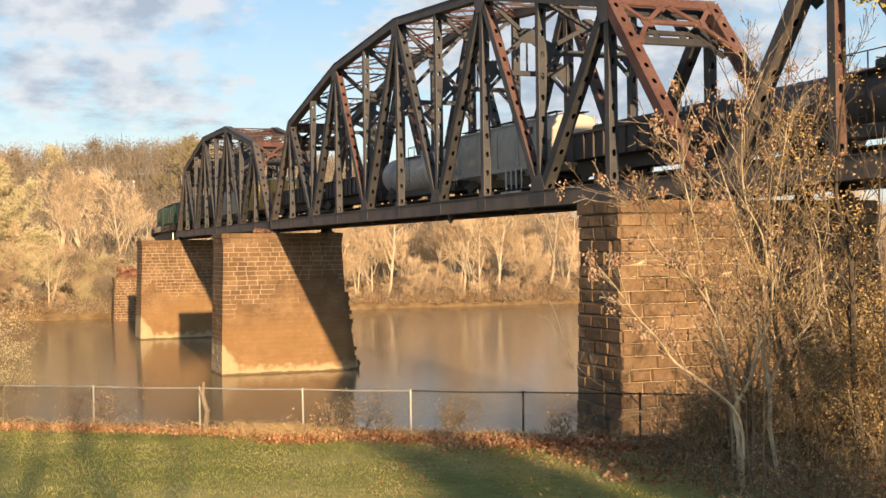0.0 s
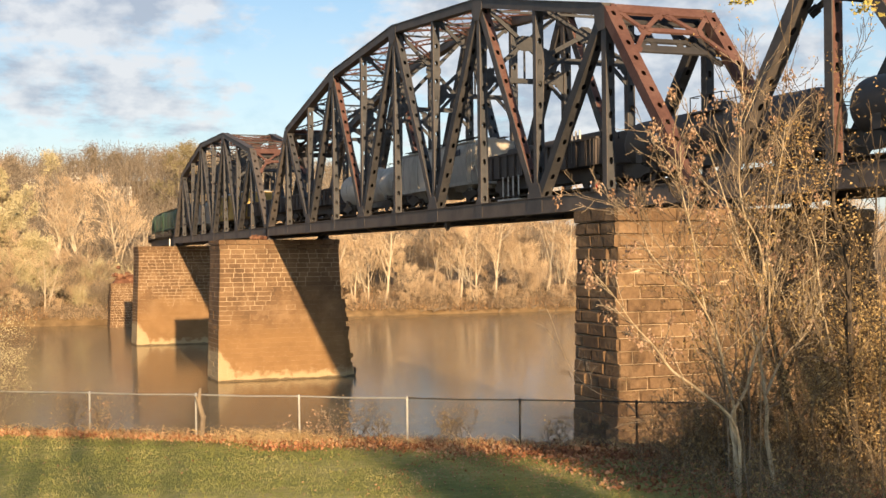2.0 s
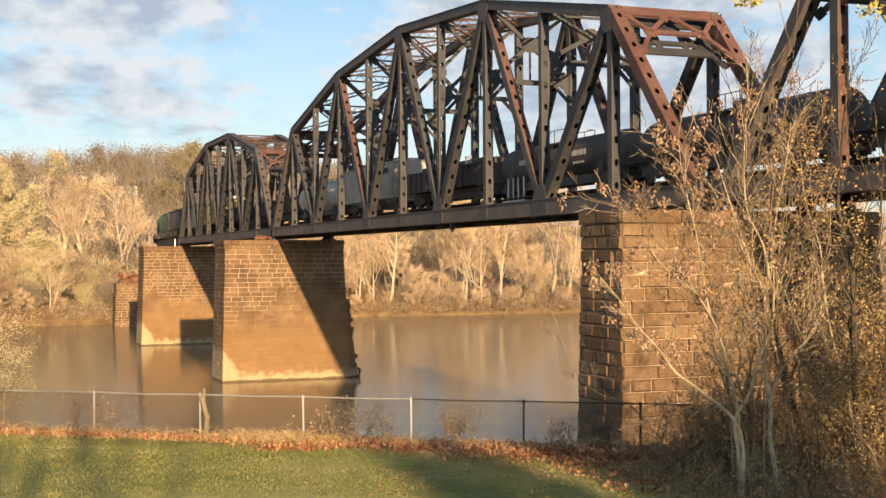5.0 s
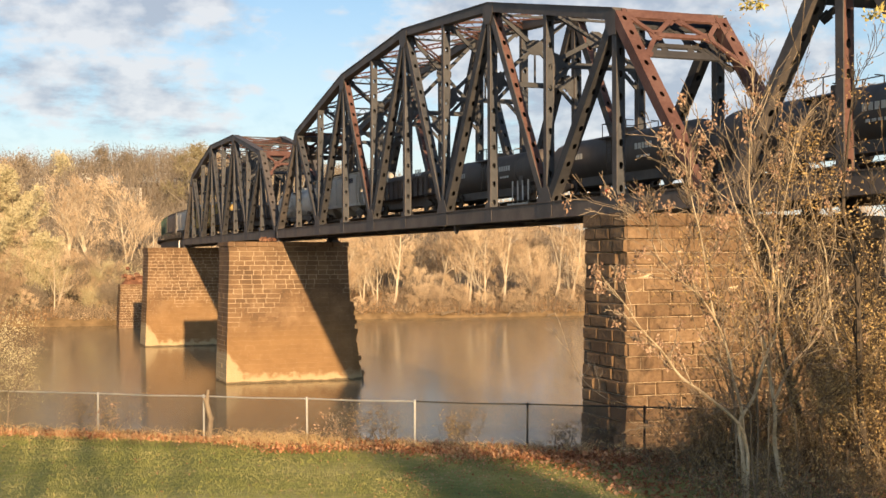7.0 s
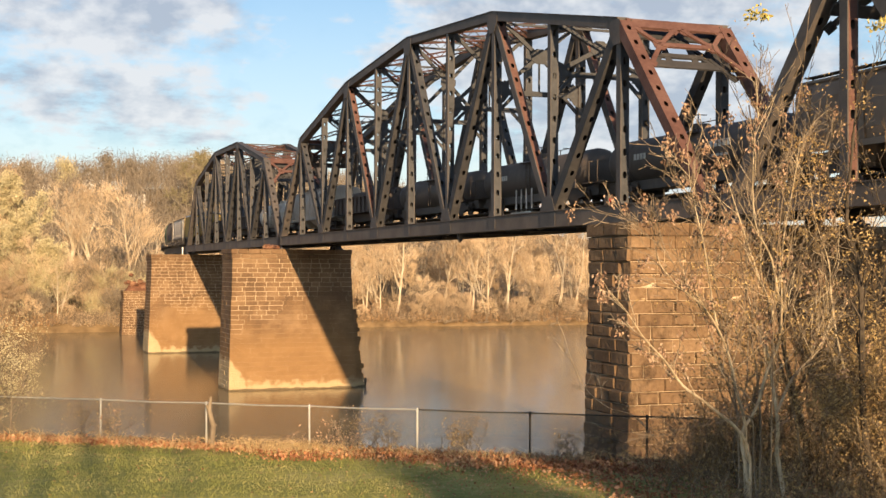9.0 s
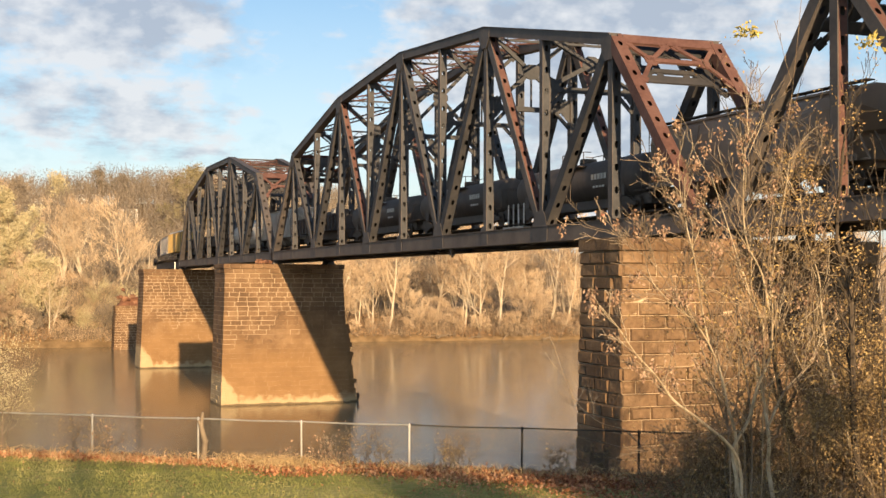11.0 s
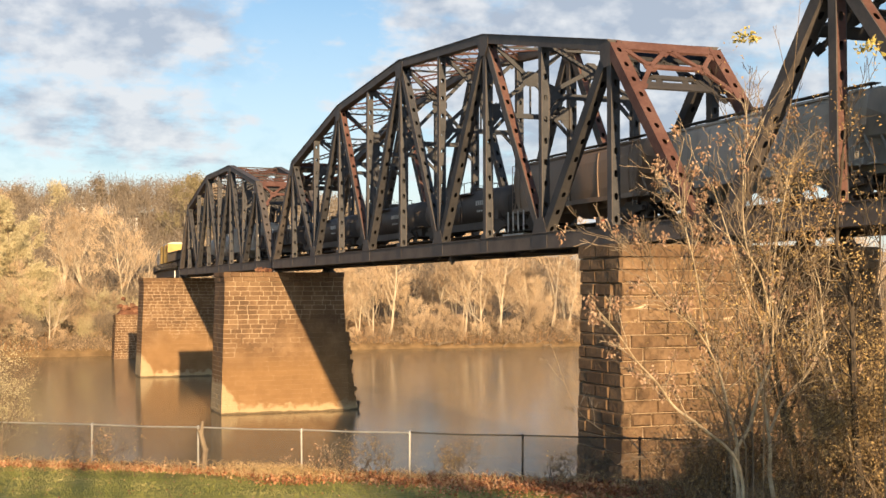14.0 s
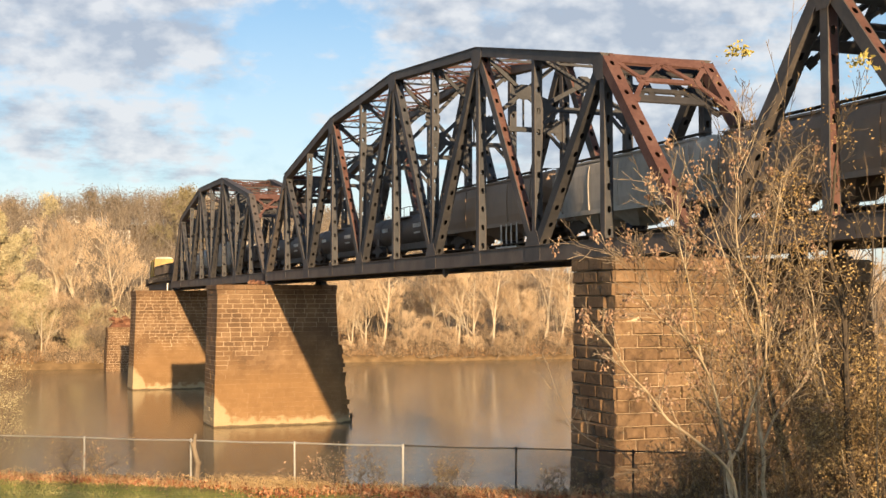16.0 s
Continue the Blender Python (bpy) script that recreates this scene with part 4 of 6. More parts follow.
def fence():
    t = thing("chain_link_fence", "galvanised chain-link fence along the edge of the lawn", "fence")
    top, step, z_off = 8.34, 3.06, 0.0
    ks = range(-4, 9)
    pts = [FENCE_A + FENCE_D * (step * k - (0.6 if k < -2 else 0.22 if k == -2 else 0)) for k in ks]
    rnd = random.Random(4)
    zg = 7.0
    for p in pts:
        g = Geo()
        lean = rnd.uniform(-0.02, 0.02)
        g.tube((p.x, p.y, zg - 0.3), (p.x + lean, p.y, top - 0.02), 0.03, 0.03, 8)
        metal = GALV if p.x < DARK_FROM else WIRE
        post = part("post", g, metal, t)
        g = Geo()
        g.lathe([(top - 0.05, 0.04), (top, 0.04), (top + 0.05, 0.02)], 8, "z", (p.x + lean, p.y, 0))
        part("post_cap", g, metal, post)
    for a, b in zip(pts, pts[1:]):
        g = Geo()
        sag = rnd.uniform(0.0, 0.025)
        m = (a + b) / 2
        g.tube((a.x, a.y, top), (m.x, m.y, top - sag), 0.021, 0.021, 6)
        g.tube((m.x, m.y, top - sag), (b.x, b.y, top), 0.021, 0.021, 6)
        part("top_rail", g, GALV if a.x < DARK_FROM - 2 else WIRE, t)
    g = Geo()
    h, pitch, r = top - zg, 0.07, 0.0055
    length = (pts[-1] - pts[0]).length
    n = int((length + h) / pitch)
    for k in range(n):
        for s in (0, 1):
            u0, u1 = k * pitch - h, k * pitch
            z0, z1 = (zg, top) if s else (top, zg)
            if u0 < 0:
                z0 += (z1 - z0) * (-u0 / h)
                u0 = 0
            if u1 > length:
                z1 -= (z1 - z0) * ((u1 - length) / (u1 - u0))
                u1 = length
            if u1 - u0 < 0.01:
                continue
            a, b = pts[0] + FENCE_D * u0, pts[0] + FENCE_D * u1
            off = 0.003 if s else -0.003
            g.tube((a.x, a.y + off, z0), (b.x, b.y + off, z1), r, r, 3, False)
    tagged(part("wire_mesh", g, MESH, t), kind="stuff")


fence()


# ---- plants ----
class Plant:
    """Grows a branching plant: wood as tapered tubes, foliage as small bent leaves."""

    def __init__(self, seed, sides=5):
        self.rnd, self.wood, self.bough, self.twig, self.leaf, self.sides = random.Random(seed), Geo(), Geo(), Geo(), Geo(), sides
        self.tips = []

    def pipe(self, g, path, n):
        """A continuous tapered tube through the points of path."""
        a = (path[-1][0] - path[0][0]).normalized()
        s = a.orthogonal().normalized()
        t = a.cross(s)
        ring = [s * math.cos(2 * math.pi * i / n) + t * math.sin(2 * math.pi * i / n) for i in range(n)]
        fs = []
        for k in range(len(path) - 1):
            fs += [(k * n + i, k * n + (i + 1) % n, (k + 1) * n + (i + 1) % n, (k + 1) * n + i) for i in range(n)]
        g.add([q + c * r for q, r in path for c in ring], fs)

    def limb(self, p, d, length, r, level, bend=0.25, up=0.15, kids=(6, 5, 4), ratio=0.5, angle=(30, 60), start=0.3, min_r=0.004, segs=5, wood_levels=2):
        rnd = self.rnd
        d = d.normalized()
        step = length / segs
        rr = r
        path = [(p.copy(), r)]
        for i in range(segs):
            d = (d + Vector((rnd.gauss(0, bend), rnd.gauss(0, bend), rnd.gauss(0, bend) + up)) * 0.35).normalized()
            p = p + d * step
            rr = max(min_r, r * (1 - 0.8 * (i + 1) / segs))
            path.append((p.copy(), rr))
        self.pipe(self.wood if level < wood_levels else self.bough if level == 1 else self.twig, path, self.sides if level == 0 else 4 if level == 1 else 3)
        self.tips.append((p.copy(), level))
        if level >= len(kids):
            return
        n = kids[level]
        for k in range(n):
            f = start + (1 - start) * (k + rnd.random()) / n
            i = min(segs - 1, int(f * segs))
            a, b = path[i], path[i + 1]
            w = f * segs - i
            q, qr = a[0].lerp(b[0], w), a[1] + (b[1] - a[1]) * w
            ax = (b[0] - a[0]).normalized()
            side = Vector((rnd.gauss(0, 1), rnd.gauss(0, 1), rnd.gauss(0, 0.6)))
            side = (side - ax * side.dot(ax)).normalized()
            an = radians(rnd.uniform(*angle))
            cd = ax * math.cos(an) + side * math.sin(an)
            self.limb(q, cd, length * ratio * rnd.uniform(0.7, 1.2) * (1.15 - 0.6 * f), max(min_r, qr * 0.6), level + 1, bend, up, kids, ratio, angle, 0.25, min_r, max(2, segs - 1), wood_levels)

    def route(self, pts, r, n, reach):
        """A stem curving through pts, tapered, with n branches and their twigs."""
        full = [pts[0] * 2 - pts[1]] + pts + [pts[-1] * 2 - pts[-2]]
        path = []
        total = len(pts) - 1
        for i in range(total):
            p0, p1, p2, p3 = full[i:i + 4]
            for j in range(4):
                u = j / 4
                q = p1 * 2 + (p2 - p0) * u + (p0 * 2 - p1 * 5 + p2 * 4 - p3) * u * u + (p1 * 3 - p0 - p2 * 3 + p3) * u ** 3
                f = (i + u) / total
                path.append((q / 2, r * (1 - 0.85 * f)))
        path.append((pts[-1], r * 0.12))
        self.pipe(self.wood, path, self.sides)
        rnd = self.rnd
        for k in range(n):
            f = 0.35 + 0.65 * (k + rnd.random()) / n
            i = min(len(path) - 2, int(f * (len(path) - 1)))
            ax = (path[i + 1][0] - path[i][0]).normalized()
            side = Vector((rnd.gauss(-0.15, 1), rnd.gauss(0, 0.6), rnd.gauss(0.6, 0.45))).normalized()
            self.limb(path[i][0], ax * 0.8 + side * 0.8, reach * rnd.uniform(0.6, 1.2), max(0.008, path[i][1] * 0.4), 1, 0.32, 0.12, (0, 4, 2), 0.6, (18, 48), 0.2, 0.0065, 6, 1)

    def leaves(self, n, size, spread, levels=(1, 2, 3), droop=0.0, clump=1):
        rnd = self.rnd
        tips = [t for t, l in self.tips if l in levels]
        for _ in range(n // clump):
            c = rnd.choice(tips) + Vector((rnd.gauss(0, spread), rnd.gauss(0, spread), rnd.gauss(0, spread) - droop))
            for _ in range(clump):
                self.one(c + Vector((rnd.gauss(0, size), rnd.gauss(0, size), rnd.gauss(0, size))) * (0.9 if clump > 1 else 0), size * rnd.uniform(0.6, 1.3))

    def haze(self, n, length, width, spread, levels=(1, 2, 3), lift=0.35):
        """Fine end twigs that fan out from the branch tips, away from the trunk."""
        rnd = self.rnd
        tips = [t for t, l in self.tips if l in levels]
        for _ in range(n):
            c = rnd.choice(tips)
            c = c + Vector((rnd.gauss(0, spread), rnd.gauss(0, spread), rnd.gauss(0, spread)))
            d = Vector((c.x, c.y, 0)).normalized() * rnd.uniform(0.2, 0.9) + Vector((rnd.gauss(0, 0.45), rnd.gauss(0, 0.45), lift + rnd.random()))
            d = d.normalized() * length * rnd.uniform(0.5, 1.4)
            w = d.cross(Vector((rnd.gauss(0, 1), rnd.gauss(0, 1), rnd.gauss(0, 1)))).normalized() * width * rnd.uniform(0.6, 1.5)
            k = d * 0.5 + Vector((rnd.gauss(0, 0.08), rnd.gauss(0, 0.08), 0.05)) * length
            self.leaf.add([c - w, c + w, c + k + w * 0.7, c + d, c + k - w * 0.7], [(0, 1, 2, 4), (4, 2, 3)])

    def bunch(self, c, n, s):
        """A cluster of curled dead leaves hanging at c."""
        rnd = self.rnd
        for _ in range(n):
            q = c + Vector((rnd.gauss(0, 0.06), rnd.gauss(0, 0.06), rnd.gauss(-0.06, 0.08)))
            u = Vector((rnd.gauss(0, 0.6), rnd.gauss(0, 0.6), -1 + rnd.gauss(0, 0.4))).normalized() * s * rnd.uniform(0.7, 1.35)
            v = u.cross(Vector((rnd.gauss(0, 1), rnd.gauss(0, 1), rnd.gauss(0, 0.4)))).normalized() * s * 0.34
            w = u.cross(v).normalized() * s * rnd.uniform(0.05, 0.25)
            self.leaf.add([q, q + u * 0.45 + v + w, q + u, q + u * 0.45 - v + w, q + u * 0.5], [(0, 1, 4), (1, 2, 4), (2, 3, 4), (3, 0, 4)])

    def bunches(self, share, s, levels=(2, 3), n=(12, 34)):
        for t, l in list(self.tips):
            if l in levels and self.rnd.random() < share:
                self.bunch(t, self.rnd.randint(*n), s)

    def one(self, c, s):
        rnd = self.rnd
        u = Vector((rnd.gauss(0, 1), rnd.gauss(0, 1), rnd.gauss(0, 1))).normalized()
        v = u.orthogonal().normalized()
        w = u.cross(v) * (0.25 * s)
        self.leaf.add([c - u * s * 0.5, c + v * s * 0.32 + w, c + u * s * 0.5, c - v * s * 0.32 + w], [(0, 1, 2), (0, 2, 3)])


def plain_mesh(name, g, mat):
    me = bpy.data.meshes.new(name)
    me.from_pydata(g.v, [], g.f)
    me.materials.append(mat)
    return me


def plant_thing(name, pl, label, category, bark, twig, leaf, at=(0, 0, 0), group="", many=False):
    t = thing(name, label, category, at, group)
    stem = part("stemwork" if many else "trunk", plain_mesh("trunk", pl.wood, bark), bark, t)
    if many:
        tagged(stem, kind="stuff")
    if pl.bough.v:
        tagged(part("bough_system", plain_mesh("bough_system", pl.bough, bark), bark, t), kind="stuff")
    if pl.twig.v:
        tagged(part("branchwork", plain_mesh("branchwork", pl.twig, twig), twig, t), kind="stuff")
    if pl.leaf.v:
        tagged(part("foliage", plain_mesh("foliage", pl.leaf, leaf), leaf, t), kind="stuff")
    return t


TAN_BARK = material("tan_sapling_bark", [(0.10, 0.075, 0.052), (0.20, 0.155, 0.108), (0.37, 0.295, 0.21)], 1.1, 0.85, 0, 0.2, 6)
TWIG_BARK = material("brown_twig_bark", [(0.09, 0.063, 0.04), (0.19, 0.138, 0.086), (0.36, 0.28, 0.18)], 0.9, 0.85, 0, 0, 6, "island")
CREAM_BARK = material("pale_cream_bark", [(0.24, 0.18, 0.115), (0.42, 0.335, 0.22), (0.62, 0.52, 0.37)], 1.3, 0.85, 0, 0.2, 6)
TUFT = material("bright_yellow_leaf", [(0.20, 0.18, 0.05), (0.36, 0.30, 0.08), (0.52, 0.43, 0.15)], 1.0, 0.7, 0, 0, 8, "island")
DARK_BARK = material("dark_bark", [(0.05, 0.04, 0.03), (0.11, 0.085, 0.06)], 2.0, 0.9, 0, 0.3, 8)
OLIVE = material("olive_leaf", [(0.16, 0.10, 0.042), (0.29, 0.195, 0.082), (0.48, 0.35, 0.16)], 0.5, 0.75, 0, 0, 8, "island")
UP = Vector((0, 0, 1))


def bank_tree(seed, height, bark, leaf, label, leaves=900, size=0.34, spread=0.7, kids=(11, 6, 4), forks=1, ratio=0.42, at=(0, 0, 0), up=0.2, twig=None, angle=(28, 62), haze=0, clump=1, girth=1.0, start=0.25):
    pl = Plant(seed, 5)
    for k in range(forks):
        lean = Vector((pl.rnd.gauss(0, 0.12 * forks), pl.rnd.gauss(0, 0.12 * forks), 1))
        pl.limb(Vector((0.25 * k, 0, -0.4)), lean, height * pl.rnd.uniform(0.85, 1.0), (height * 0.0125 + 0.02) * girth, 0, 0.22, up, kids, ratio, angle, start, 0.018, 6, 2)
    pl.leaves(leaves, size, spread, (1, 2, 3), 0.0, clump)
    if haze:
        pl.haze(haze, 1.0, 0.024, 0.45)
    return plant_thing("tree", pl, label, "tree", bark, twig or TAN_TWIG, leaf, at, "trees on the far bank")


def far_bank():
    rnd = random.Random(21)
    protos = []
    for k in range(7):
        pale = k in (1, 4, 6)
        protos.append(bank_tree(100 + k, 15, PALE_BARK if pale else BARK, TAN_TWIG, "bare pale-barked tree with tan twigs on the far bank" if pale else "leafless tan bank tree catching low sun",
                                leaves=0 if pale else 500, size=0.3, spread=0.6, forks=1 + k % 2, kids=(9, 5, 3) if pale else (12, 6, 3), ratio=0.46 if pale else 0.5, up=0.12, angle=(25, 55) if pale else (30, 68), haze=1600 if pale else 4200, girth=1.1 if pale else 1.0))
    used = set()
    for row, (lo, hi, gap, smin, smax) in enumerate(((0.3, 4, 3.2, 0.30, 0.75), (4, 12, 4.2, 0.75, 1.15), (14, 26, 4.6, 0.9, 1.25), (30, 50, 6.0, 1.0, 1.35))):
        x = -34.0
        while x < 195:
            y = far_shore(x) + rnd.uniform(lo, hi)
            k = rnd.choice((1, 4, 6)) if row == 1 and rnd.random() < 0.45 else rnd.randrange(7) if row else rnd.choice((0, 2, 3, 5))
            s = rnd.uniform(smin, smax) * (1.22 if row and 35 < x < 110 else 1.0)
            skip = -10.5 < x < 9 and row < 3 or (x - (TRACK_X + (y - 190) ** 2 / 700)) ** 2 < 25
            if not skip:
                m = Matrix.Translation((x, y, ground_z(x, y) - 0.2)) @ pose(0, 0, 0, rnd.uniform(-5, 5), rnd.uniform(-5, 5), rnd.uniform(0, 360)) @ Matrix.Scale(s, 4)
                if k in used:
                    copy_thing(protos[k], m)
                else:
                    protos[k].matrix_basis = m
                    used.add(k)
            x += gap * rnd.uniform(0.6, 1.5) * (1.7 if x > 105 else 1.0)


far_bank()


def bank_scrub():
    """Low scrub and dead stems along the far waterline, past counting."""
    rnd = random.Random(31)
    leaf, rusty, stem = Geo(), Geo(), Geo()
    for _ in range(5200):
        x = rnd.uniform(-32, 120) if rnd.random() < 0.85 else rnd.uniform(120, 195)
        y = far_shore(x) + 0.4 + rnd.expovariate(0.11)
        if (x - (TRACK_X + max(0, y - 190) ** 2 / 800)) ** 2 < 16:
            continue
        z = ground_z(x, y)
        h = rnd.uniform(0.5, 2.6)
        p = Vector((x, y, z - 0.1))
        for k in range(2):
            stem.tube(p, p + Vector((rnd.gauss(0, 0.5), rnd.gauss(0, 0.5), h)), 0.05, 0.02, 3, False)
        for k in range(13):
            c = p + Vector((rnd.gauss(0, 0.7), rnd.gauss(0, 0.5), h * rnd.random()))
            u = Vector((rnd.gauss(0, 1), rnd.gauss(0, 1), rnd.gauss(0, 1))).normalized() * rnd.uniform(0.12, 0.38)
            w = u.orthogonal() * 0.5
            (rusty if noise.noise((x * 0.09, y * 0.05, 4)) > 0.05 else leaf).add([c - u * 0.5, c + w * 0.6, c + u * 0.5, c - w * 0.6], [(0, 1, 2), (0, 2, 3)])
    t = thing("bank_scrub", "tan scrub and dead stems along the far waterline", "scrub", kind="stuff")
    for nm, g, m in (("stems", stem, BARK), ("foliage", leaf, TAN_TWIG), ("dead_foliage", rusty, ORANGE_TWIG)):
        tagged(part(nm, plain_mesh(nm, g, m), m, t), kind="stuff")
    for k in range(8):
        x = rnd.uniform(60, 102)
        y = far_shore(x) + rnd.uniform(-0.5, 1.0)
        g = Geo()
        a = rnd.uniform(-0.4, 0.4)
        l = rnd.uniform(2.0, 5)
        p = Vector((-l / 2, 0, 0.1))
        q = Vector((l / 2, 0, rnd.uniform(0.1, 1.2)))
        g.tube(p, p.lerp(q, 0.5) + UP * 0.25, 0.13, 0.1, 6)
        g.tube(p.lerp(q, 0.5) + UP * 0.25, q, 0.1, 0.03, 6)
        m = p.lerp(q, 0.6)
        g.tube(m, m + Vector((0.8, 0.2, rnd.uniform(0.4, 1.6))), 0.07, 0.02, 5)
        ob = part("driftwood_log", g, BARK)
        ob.matrix_basis = pose(x, y, max(0.1, ground_z(x, y)), 0, 0, math.degrees(a))
        tagged(ob, "bleached fallen log lying at the far waterline", "log", "driftwood logs")


bank_scrub()


def left_bank():
    """The trees and scrub beside the far end of the bridge."""
    for k, (x, y, h) in enumerate(((-8.2, 280, 21.5), (-4.4, 282, 20.0))):
        bank_tree(306 + k, h, PALE_BARK, HALO_TWIG, "tall white-barked sycamore, nearly bare, at the water", leaves=0, kids=(10, 5, 3), ratio=0.56, angle=(18, 46), at=(x, y, ground_z(x, y)), up=0.3, haze=2600, twig=PALE_BARK, girth=2.0, start=0.36)
    for k, (x, y, h) in enumerate(((-18.4, 262, 24.0), (-24.5, 264, 24.5), (-31.0, 268, 22.5), (-14.6, 260, 14.0))):
        bank_tree(320 + k, h, BARK, YEL_LEAF, "broad tree with faded yellow-green leaves", leaves=19000, size=0.36, spread=0.5, kids=(15, 6, 4), at=(x, y, ground_z(x, y)), ratio=0.46, clump=12)
    bank_tree(335, 12.0, PALE_BARK, TAN_TWIG, "pale forked trunk leaning over the far waterline", leaves=0, kids=(5, 4, 3), forks=2, at=(-4.0, 256.5, ground_z(-4.0, 256.5)), haze=1200)
    rnd = random.Random(8)
    for k in range(26):
        x = rnd.uniform(-26, 6) if k < 18 else rnd.uniform(-9, -3)
        y = far_shore(x) + rnd.uniform(3, 26)
        if k >= 18:
            y = rnd.uniform(256, 275)
        h = rnd.uniform(4.0, 11.0)
        if (x - (TRACK_X + max(0, y - 190) ** 2 / 700)) ** 2 < 20:
            continue
        bank_tree(340 + k, h, PALE_BARK if k % 6 == 0 else BARK, (TAN_TWIG, HILL_TWIG, TAN_TWIG, YEL_LEAF)[k % 4], "low leafless scrub tree on the far bank", leaves=350, size=0.3, spread=0.6, forks=3, kids=(7, 5, 3), haze=2600, at=(x, y, ground_z(x, y)))


left_bank()


HOUSES = ((-1.0, 515, 3.4, 20), (5.5, 520, 3.0, -10), (33.0, 480, 3.0, 5), (24.0, 530, 3.2, 0))
HILL_BARK = material("grey_hill_bark", [(0.24, 0.20, 0.15), (0.42, 0.36, 0.27)], 0.05, 0.9, 0, 0, 8, "island")


def hill_woods():
    """Leafless woods on the hillside, past counting."""
    rnd = random.Random(5)
    wood, twig = Geo(), Geo()
    for _ in range(4200):
        y = rnd.uniform(292, 640)
        x = rnd.uniform(-60, 70 + (y - 300) * 0.5) if rnd.random() < 0.72 else rnd.uniform(20, 420)
        if (x - (TRACK_X + (y - 190) ** 2 / 700)) ** 2 < 60 and y < 340:
            continue
        if any(abs((x - hx) - (y - hy) * (hx + 30.1) / hy) < 2.2 and -30 < y - hy < 5 for hx, hy, _, _ in HOUSES):
            continue
        z = ground_z(x, y)
        h = rnd.uniform(9, 17)
        p = Vector((x, y, z))
        wood.tube(p - UP, p + UP * h * 0.8 + Vector((rnd.gauss(0, 1.2), rnd.gauss(0, 1.2), 0)), 0.15, 0.06, 3, False)
        for k in range(7):
            a = p + UP * h * rnd.uniform(0.3, 0.75)
            b = a + Vector((rnd.gauss(0, 1.6), rnd.gauss(0, 1.6), rnd.uniform(1.5, 0.4 * h)))
            twig.tube(a, b, 0.09, 0.03, 3, False)
        for k in range(62):
            c = p + Vector((rnd.gauss(0, 1.9), rnd.gauss(0, 1.9), h * rnd.triangular(0.25, 1.05, 0.75)))
            u = Vector((rnd.gauss(0, 0.8), rnd.gauss(0, 0.8), 1)).normalized() * rnd.uniform(0.3, 1.0)
            v = u.orthogonal().normalized() * rnd.uniform(0.12, 0.35)
            twig.add([c - u * 0.5, c + v, c + u * 0.5, c - v * 0.4], [(0, 1, 2), (0, 2, 3)])
    t = thing("hillside_woods", "leafless brown woods covering the far hillside", "woods", (0, 400, 20), kind="stuff")
    for nm, g, m in (("trunk", wood, HILL_BARK), ("branchwork", twig, HILL_TWIG)):
        ob = part(nm, plain_mesh(nm, g, m), m, t)
        ob.matrix_parent_inverse = Matrix.Translation((0, -400, -20))
        tagged(ob, kind="stuff")


hill_woods()


def ridge_trees():
    """Trees that stand out against the sky on the hill."""
    for k, (x, y, h, leaf) in enumerate(((6.0, 505, 15, YEL_LEAF), (22.0, 520, 14, HILL_TWIG), (50.0, 480, 17, HILL_TWIG), (58.0, 500, 16, TAN_TWIG), (-8.0, 500, 13, HILL_TWIG), (36.0, 540, 12, HILL_TWIG), (-14.0, 520, 12, TAN_TWIG))):
        bank_tree(800 + k, h, HILL_BARK, leaf, "taller tree standing out on the hill's skyline", leaves=1500, size=0.7, spread=1.2, kids=(11, 6, 3), at=(x, y, ground_z(x, y)), twig=HILL_TWIG)


    bank_tree(820, 49.5 - ground_z(38.0, 420), HILL_BARK, HILL_OLIVE, "broad faded olive tree standing out on the hill's skyline", leaves=5200, size=0.55, spread=0.7, kids=(12, 6, 3), at=(38.0, 420, ground_z(38.0, 420)), twig=HILL_TWIG, clump=8)


ridge_trees()


BRUSH_LINE = 0.60      # slope on the plan of the edge of the undergrowth


